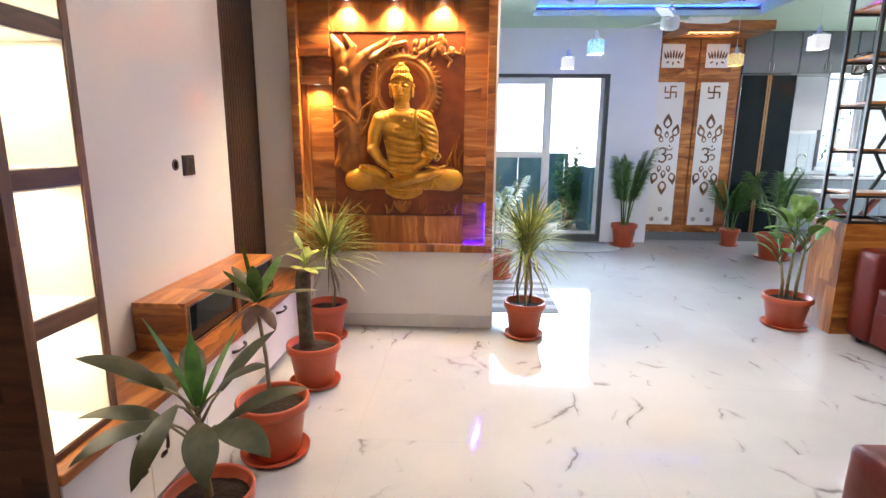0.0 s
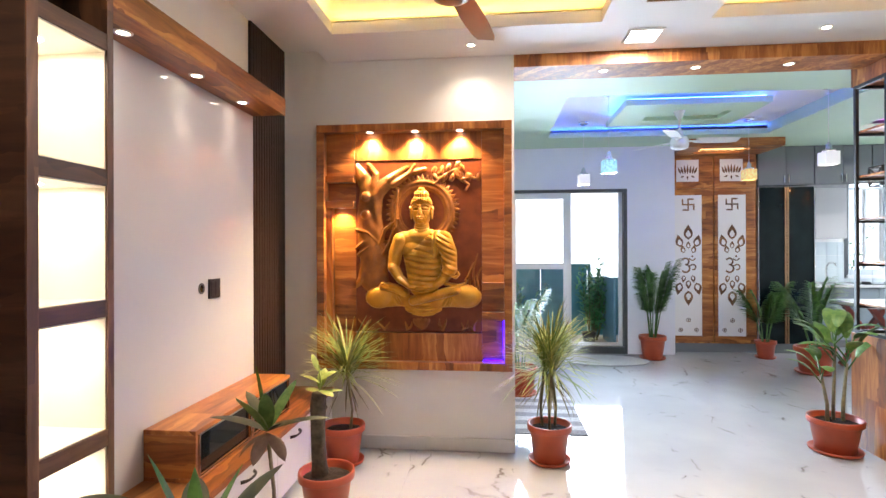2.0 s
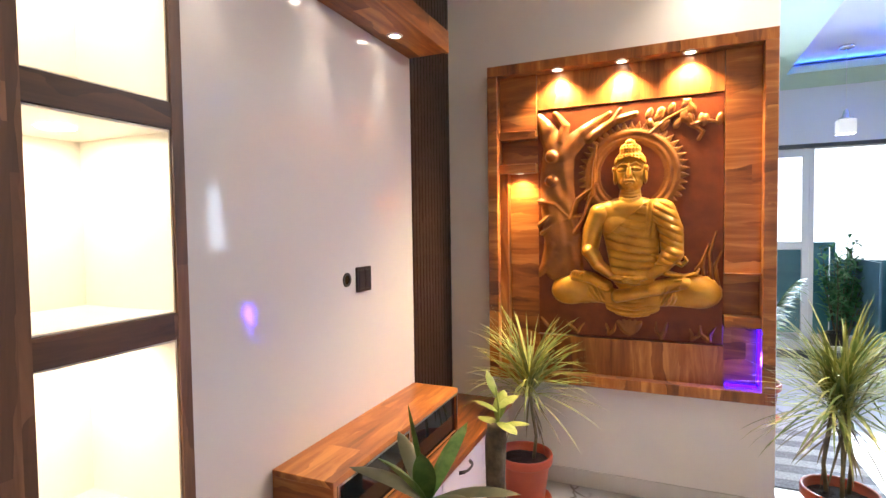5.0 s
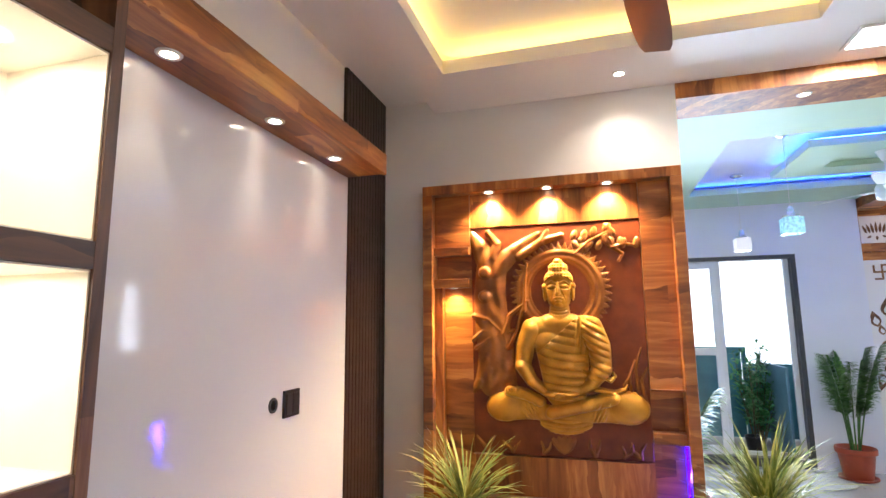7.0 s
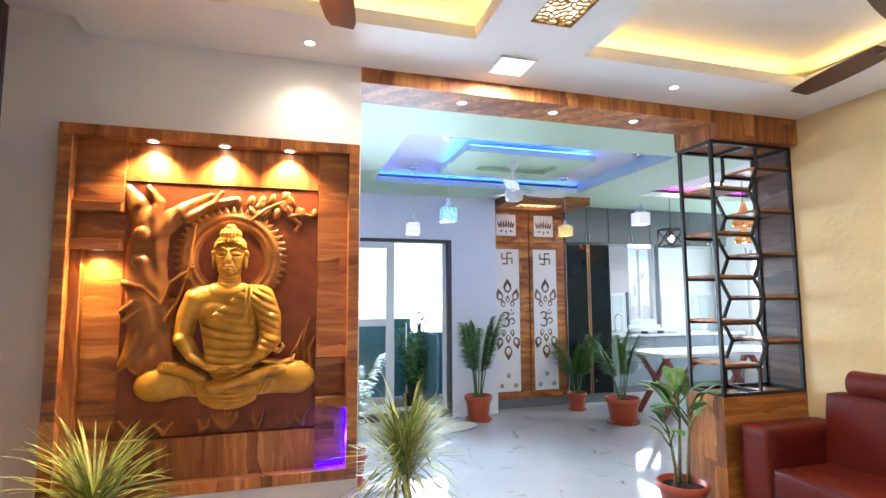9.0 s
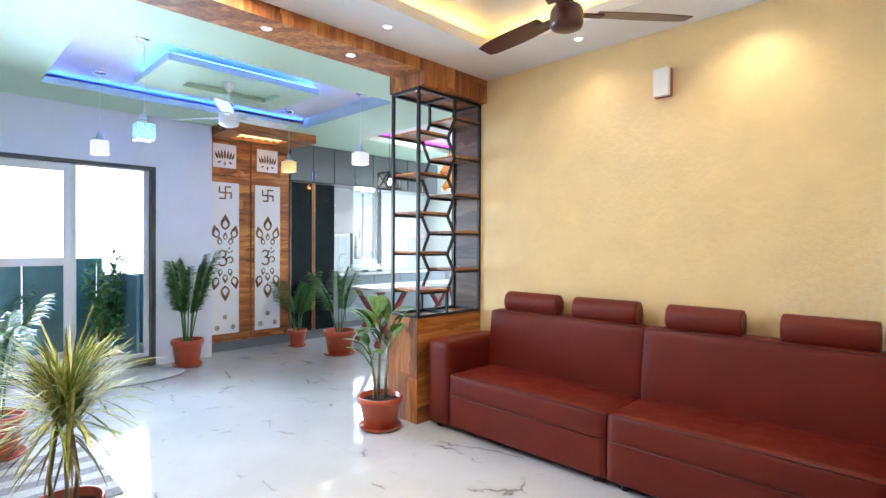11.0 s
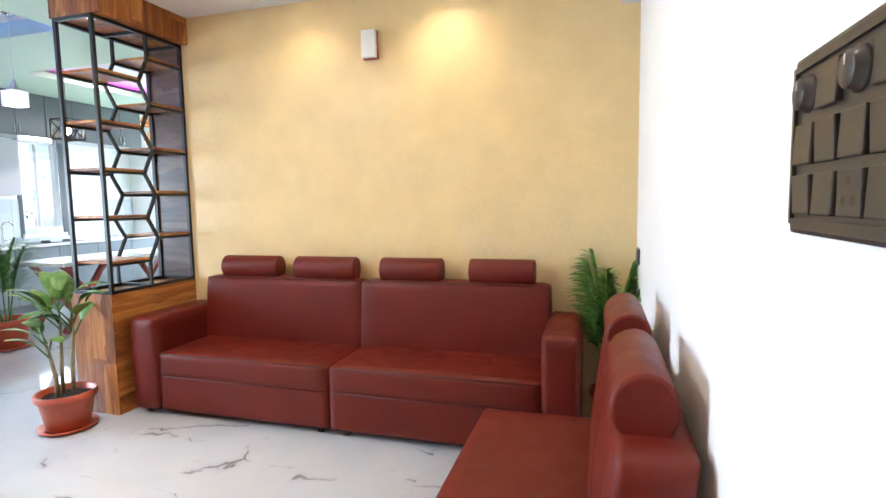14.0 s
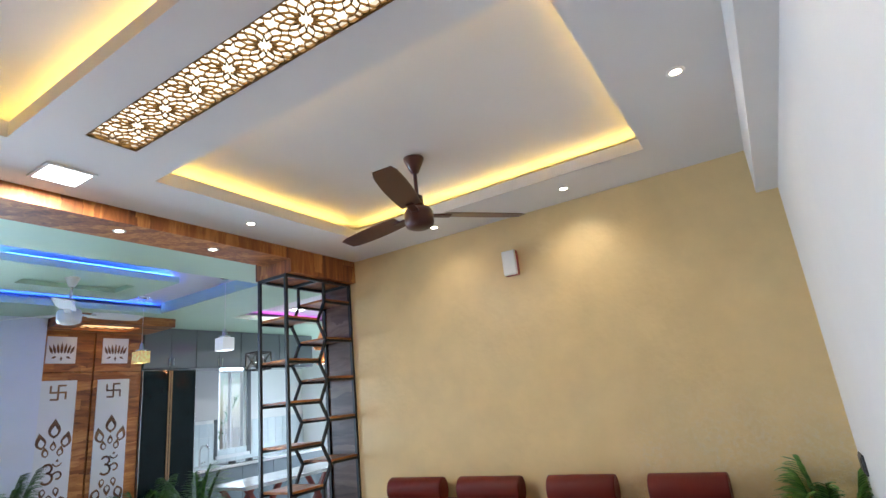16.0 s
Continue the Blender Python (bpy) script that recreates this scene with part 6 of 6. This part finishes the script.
M_BRONZE = mat("bronze profile", (0.42, 0.26, 0.15), 0.25, metal=0.9)
bu = thing("tall_cabinet", "tall black glass double-door cabinet with bronze centre profile", "cabinet", (0, YP, 0))
part("body", bx(3.33, 4.03, 0.02, 0.47, 0.12, 2.195), M_GREY, bu)
part("plinth", bx(3.33, 4.03, 0.03, 0.47, 0, 0.12), M_GREY, bu)
M_TEALGLASS = mat("black green-tinted glass", (0.004, 0.010, 0.012), 0.05, var=0.2, spec=0.25)
part("door", bx(3.345, 3.655, 0.0, 0.02, 0.13, 2.18, bevel=0.002), M_TEALGLASS, bu, "black glass door")
part("door", bx(3.715, 4.02, 0.0, 0.02, 0.13, 2.18, bevel=0.002), M_TEALGLASS, bu, "black glass door")
for x in (3.332, 3.660, 3.690, 4.022):
    part("profile", bx(x, x + (0.022 if 3.5 < x < 3.8 else 0.008), -0.010, 0.02, 0.13, 2.18, bevel=0.002), M_BRONZE if 3.5 < x < 3.8 else M_CHROME, bu, "bronze profile")
for i in range(4):
    x0 = 3.335 + 0.70 * i
    lc = thing("loft_cabinet", "grey glossy loft cabinet under the dining ceiling", "cabinet", (x0, YP, 2.205), "loft cabinets")
    part("body", bx(0, 0.695, 0.02, 0.42, 0, HD - 2.207), M_GREY, lc)
    for k in range(2):
        dd = part("door", bx(0.003 + 0.347 * k, 0.345 + 0.347 * k, 0.0, 0.019, 0.012, HD - 2.215, bevel=0.002), M_GREY, lc)
        hx = 0.32 if k == 0 else 0.375
        part("handle", bx(hx - 0.006, hx + 0.006, -0.025, 0.0, 0.03, 0.13, bevel=0.003), M_CHROME, dd, "chrome handle")

# ---- kitchen ----
kc = thing("kitchen_base_cabinet", "grey kitchen base cabinets below the white worktop", "cabinet", (0, 0, 0))
for i in range(5):
    x0 = 4.02 + 0.57 * i
    part("door", bx(x0 + 0.003, x0 + 0.567, 10.02, 10.04, 0.10, 0.825, bevel=0.002), mat("blue-grey laminate", (0.25, 0.29, 0.32), 0.25, var=0.03) if i == 0 else bpy.data.materials["blue-grey laminate"], kc)
part("carcass", bx(4.02, 6.89, 10.04, 10.6, 0, 0.83), M_GREY, kc)
tagged(part("worktop", bx(4.01, 6.895, 9.99, 10.598, 0.832, 0.872, bevel=0.004), mat("white worktop stone", (0.78, 0.78, 0.77), 0.12, var=0.04, scale=8)), "white stone kitchen worktop on grey cabinets", "worktop")
wc = thing("wall_cabinet", "white glossy wall cabinet beside the kitchen window", "cabinet", (4.05, 10.25, 1.52))
part("body", bx(0, 0.85, 0.02, 0.35, 0, 0.72), M_DRAWER, wc)
for k in range(2):
    part("door", bx(0.003 + 0.425 * k, 0.422 + 0.425 * k, 0, 0.019, 0.002, 0.718, bevel=0.002), M_GLOSS, wc)
M_TILE = mat("pale glossy kitchen tile", (0.66, 0.72, 0.74), 0.12, var=0.03)
bs = thing("backsplash", "pale glossy tiles between worktop and window", "tiles", (0, 10.592, 0.874))
first = None
for i in range(18):
    for j in range(3):
        x = 4.02 + i * 0.16
        if 5.0 < x < 5.63 and j > 0:
            continue
        if first is None:
            first = part("tile", bx(0, 0.156, -0.004, 0.006, 0, 0.196, bevel=0.0015), M_TILE, bs)
            o = first
        else:
            o = first.copy()
            scene.collection.objects.link(o)
        o.location = (x, 0, j * 0.2)
w1 = thing("window_1", "white-framed kitchen window with dark surround, tree outside", "window", (5.12, 10.6, 0.98))
for nm, a in (("frame", (0, 0.05, 0.02, 0.10, 0, 1.32)), ("frame", (0.50, 0.55, 0.02, 0.10, 0, 1.32)), ("frame", (0.05, 0.50, 0.02, 0.10, 0, 0.05)), ("frame", (0.05, 0.50, 0.02, 0.10, 1.27, 1.32)), ("mullion", (0.26, 0.29, 0.03, 0.09, 0.05, 1.27))):
    part("window_" + nm, bx(*a, bevel=0.003), M_UPVC, w1)
for nm, a in (("surround", (-0.05, 0.0, -0.02, 0.0, -0.05, 1.37)), ("surround", (0.55, 0.62, -0.03, 0.0, -0.05, 1.37)), ("surround", (0.0, 0.55, -0.02, 0.0, 1.32, 1.37))):
    part("window_" + nm, bx(*a), M_DGREY, w1)
part("window_sill", bx(-0.03, 0.58, -0.05, 0.0, -0.05, 0.0), M_UPVC, w1)
for x0, x1 in ((0.05, 0.26), (0.29, 0.50)):
    part("pane", bx(x0, x1, 0.055, 0.060, 0.05, 1.27), M_PANE, w1).visible_shadow = False
w2 = thing("window_2", "wide white-framed window beside the table", "window", (6.9, 8.3, 0.75))
for a in ((0.03, 0.11, 0, 0.06, 0, 1.5), (0.03, 0.11, 1.54, 1.6, 0, 1.5), (0.03, 0.11, 0.06, 1.54, 0, 0.06), (0.03, 0.11, 0.06, 1.54, 1.44, 1.5), (0.04, 0.10, 0.77, 0.83, 0.06, 1.44)):
    part("window_frame", bx(*a, bevel=0.003), M_UPVC, w2)
for y0, y1 in ((0.06, 0.77), (0.83, 1.54)):
    part("pane", bx(0.065, 0.070, y0, y1, 0.06, 1.44), M_PANE, w2).visible_shadow = False
fa = thing("kitchen_tap", "chrome swan-neck kitchen tap standing on the worktop", "tap", (4.72, 10.42, 0.872))
part("spout", tube(bmesh.new(), [(0, 0, 0), (0, 0, 0.24), (0.02, -0.03, 0.29), (0.04, -0.10, 0.30), (0.05, -0.14, 0.26)], 0.013), M_CHROME, fa)
part("lever", tube(bmesh.new(), [(0.02, 0, 0.05), (0.09, 0, 0.07)], 0.008), M_CHROME, fa)
hb = thing("hob", "black glass hob lying in the worktop", "hob", (5.3, 10.25, 0.872))
part("glass", bx(-0.3, 0.3, -0.2, 0.2, 0.0005, 0.008, bevel=0.002), M_BLACKGLASS, hb)
for x in (-0.15, 0.15):
    part("burner", lathe(bmesh.new(), [(0, 0.03), (0.05, 0.03), (0.06, 0.008)], 16, Matrix.Translation((x, 0, 0))), M_BLACK, hb)

tb = thing("dining_table", "white-topped dining table on crossed red legs", "table", (3.82, 8.20, 0))
part("tabletop", bx(0, 2.0, 0, 0.75, 0.735, 0.775, bevel=0.004), mat("white marble tabletop", (0.74, 0.75, 0.76), 0.10, var=0.05, scale=5), tb)
M_RED = mat("red-brown painted wood", (0.28, 0.05, 0.035), 0.35, var=0.1)
for y in (0.15, 0.60):
    for xa, xb in ((0.10, 0.62), (0.62, 0.10), (1.38, 1.90), (1.90, 1.38)):
        part("leg", bar(bmesh.new(), (xa, y + (0.025 if xa < xb else -0.025), 0.01), (xb, y + (0.025 if xa < xb else -0.025), 0.735), 0.05), M_RED, tb, "crossed red leg")


# ---- hanging lamps ----
def pendant(x, y, z, color, strength, label):
    t = thing("pendant_light", label, "pendant light", (x, y, z), "dining pendants")
    top = HD + 0.12 - z
    part("canopy", lathe(bmesh.new(), [(0, top), (0.055, top), (0.055, top - 0.02), (0.02, top - 0.035), (0, top - 0.035)], 24), M_CHROME, t)
    part("cord", tube(bmesh.new(), [(0, 0, 0.12), (0, 0, top - 0.02)], 0.0022, 6), M_WHITEPL, t)
    part("socket", lathe(bmesh.new(), [(0.0, 0.15), (0.012, 0.145), (0.022, 0.12), (0.026, 0.085), (0.052, 0.078), (0.054, 0.061), (0, 0.061)], 20), M_CHROME, t)
    m = bpy.data.materials.get("shade " + label) or mat("shade " + label, color, 0.08, var=0.6, scale=45, emit=color, strength=strength * 0.6)
    b = holed(-0.06, 0.06, -0.06, 0.06, -0.055, 0.06, [(-0.052, 0.052, -0.052, 0.052)])
    part("shade", b, m, t, "square glowing glass shade")
    part("bulb", lathe(bmesh.new(), [(0, -0.045), (0.018, -0.038), (0.026, -0.015), (0.020, 0.02), (0.012, 0.055)], 16), M_PANEL, t, "lit bulb")


pendant(0.91, 8.42, 2.17, (0.95, 0.93, 0.88), 0.9, "square white glass pendant lamp hanging on a cord, lit")
pendant(0.95, 7.28, 2.14, (0.35, 0.75, 0.95), 0.7, "square blue glass pendant lamp hanging on a cord, lit")
pendant(2.72, 8.42, 2.20, (1.0, 0.62, 0.22), 0.9, "square amber glass pendant lamp hanging on a cord, lit")
pendant(2.87, 7.28, 2.18, (0.95, 0.95, 0.95), 0.9, "square clear white pendant lamp hanging on a cord, lit")

cg = thing("cage_pendant", "black wire cube pendant with a warm bulb over the table", "pendant light", (3.95, 8.15, 2.13))
C = 0.098
for sx in (-C, C):
    for sy in (-C, C):
        part("edge", bar(bmesh.new(), (sx, sy, -C), (sx, sy, C), 0.014), M_BLACK, cg)
        part("edge", bar(bmesh.new(), (sx, -C, sy), (sx, C, sy), 0.014), M_BLACK, cg)
        part("edge", bar(bmesh.new(), (-C, sx, sy), (C, sx, sy), 0.014), M_BLACK, cg)
for s in (-C, C):
    for a, c in (((-C, s, -C), (C, s, C)), ((-C, s, C), (C, s, -C)), ((s, -C, -C), (s, C, C)), ((s, -C, C), (s, C, -C))):
        part("diagonal", bar(bmesh.new(), a, c, 0.009), M_BLACK, cg)
part("socket", lathe(bmesh.new(), [(0, 0.085), (0.018, 0.08), (0.018, 0.03), (0, 0.03)], 14), M_BLACK, cg)
part("bulb", lathe(bmesh.new(), [(0, -0.05), (0.022, -0.035), (0.028, -0.01), (0.016, 0.03)], 16), M_SPOT, cg, "warm glowing bulb")
part("cord", tube(bmesh.new(), [(0, 0, 0.08), (0, 0, HD + 0.12 - 2.13)], 0.003, 6), M_BLACK, cg)
M_COPPER = mat("copper spun metal", (0.75, 0.32, 0.13), 0.22, metal=0.9, emit=(1.0, 0.42, 0.12), strength=0.25)
for x, y, z, r in ((4.62, 7.75, 2.27, 0.125), (4.82, 7.95, 2.10, 0.10)):
    cp = thing("copper_pendant", "round copper pendant lamp hanging over the table, lit", "pendant light", (x, y, z), "copper pendants")
    part("shade", lathe(bmesh.new(), [(0.02, r * 1.9), (0.035, r * 1.5), (r * 0.5, r * 0.9), (r * 0.95, r * 0.2), (r, 0), (r * 0.92, -r * 0.3), (r * 0.90, -r * 0.3), (r * 0.96, 0), (r * 0.5, r * 0.85)], 28), M_COPPER, cp, "copper shade")
    part("bulb", lathe(bmesh.new(), [(0, -0.03), (0.025, -0.02), (0.03, 0.01), (0.015, 0.05)], 14), M_SPOT, cp)
    part("cord", tube(bmesh.new(), [(0, 0, r * 1.8), (0, 0, HD + 0.12 - z)], 0.003, 6), M_BLACK, cp)

# ---- mats ----
mt = thing("floor_mat", "grey striped woven mat lying on the floor", "mat", (0.30, 6.72, 0))
for i in range(10):
    y0 = -0.5 + 0.1 * i
    part("stripe", bx(-0.27, 0.27, y0, y0 + 0.0995, 0.0005, 0.007 + 0.001 * (i % 2), bevel=0.002), mat("grey mat yarn", (0.22, 0.22, 0.24), 0.95, var=0.3, scale=90, bump=0.6, bscale=200) if i == 0 else bpy.data.materials["grey mat yarn"] if i % 2 == 0 else (bpy.data.materials.get("light grey mat yarn") or mat("light grey mat yarn", (0.42, 0.42, 0.44), 0.95, var=0.25, scale=90, bump=0.6, bscale=200)), mt)
ro = thing("oval_rug", "pale oval rug lying before the balcony door", "rug", (1.22, 8.88, 0))
b = lathe(bmesh.new(), [(0, 0.009), (0.96, 0.009), (1.0, 0.004), (1.0, 0.0005)], 48)
bmesh.ops.scale(b, vec=(0.55, 0.32, 1), verts=b.verts[:])
part("rug_body", b, mat("pale grey pile", (0.55, 0.57, 0.58), 0.95, var=0.12, scale=60, bump=0.6, bscale=220), ro)
b = bmesh.new()
tube(b, [(0.55 * math.cos(2 * math.pi * i / 48), 0.32 * math.sin(2 * math.pi * i / 48), 0.007) for i in range(49)], 0.006, 6)
part("edging", b, mat("grey rug edging", (0.30, 0.31, 0.33), 0.9, var=0.1), ro)

# skirting
struct("baseboard", bx(-1.235, 0.018, 5.850, 5.860, 0, 0.09, bevel=0.002), mat("pale marble skirting", (0.66, 0.65, 0.63), 0.12, var=0.05), "pale marble skirting below the mural wall", "baseboard")

# ---- floor tiles, last ----
cols = [(-1.85 + 1.2 * i) for i in range(8)]
ft = None
for i, x in enumerate(cols):
    for j in range(18):
        y = 0.2 + 0.6 * j
        if x > 3.4 and y < 6.0 or y > 10.5:
            continue
        if ft is None:
            ft = part("tile", bx(0.0003, 1.1997, 0.0003, 0.5997, -0.004, 0.0), M_FLOOR, FLOOR)
            o = ft
        else:
            o = ft.copy()
            scene.collection.objects.link(o)
        o.location = (x, y, 0)
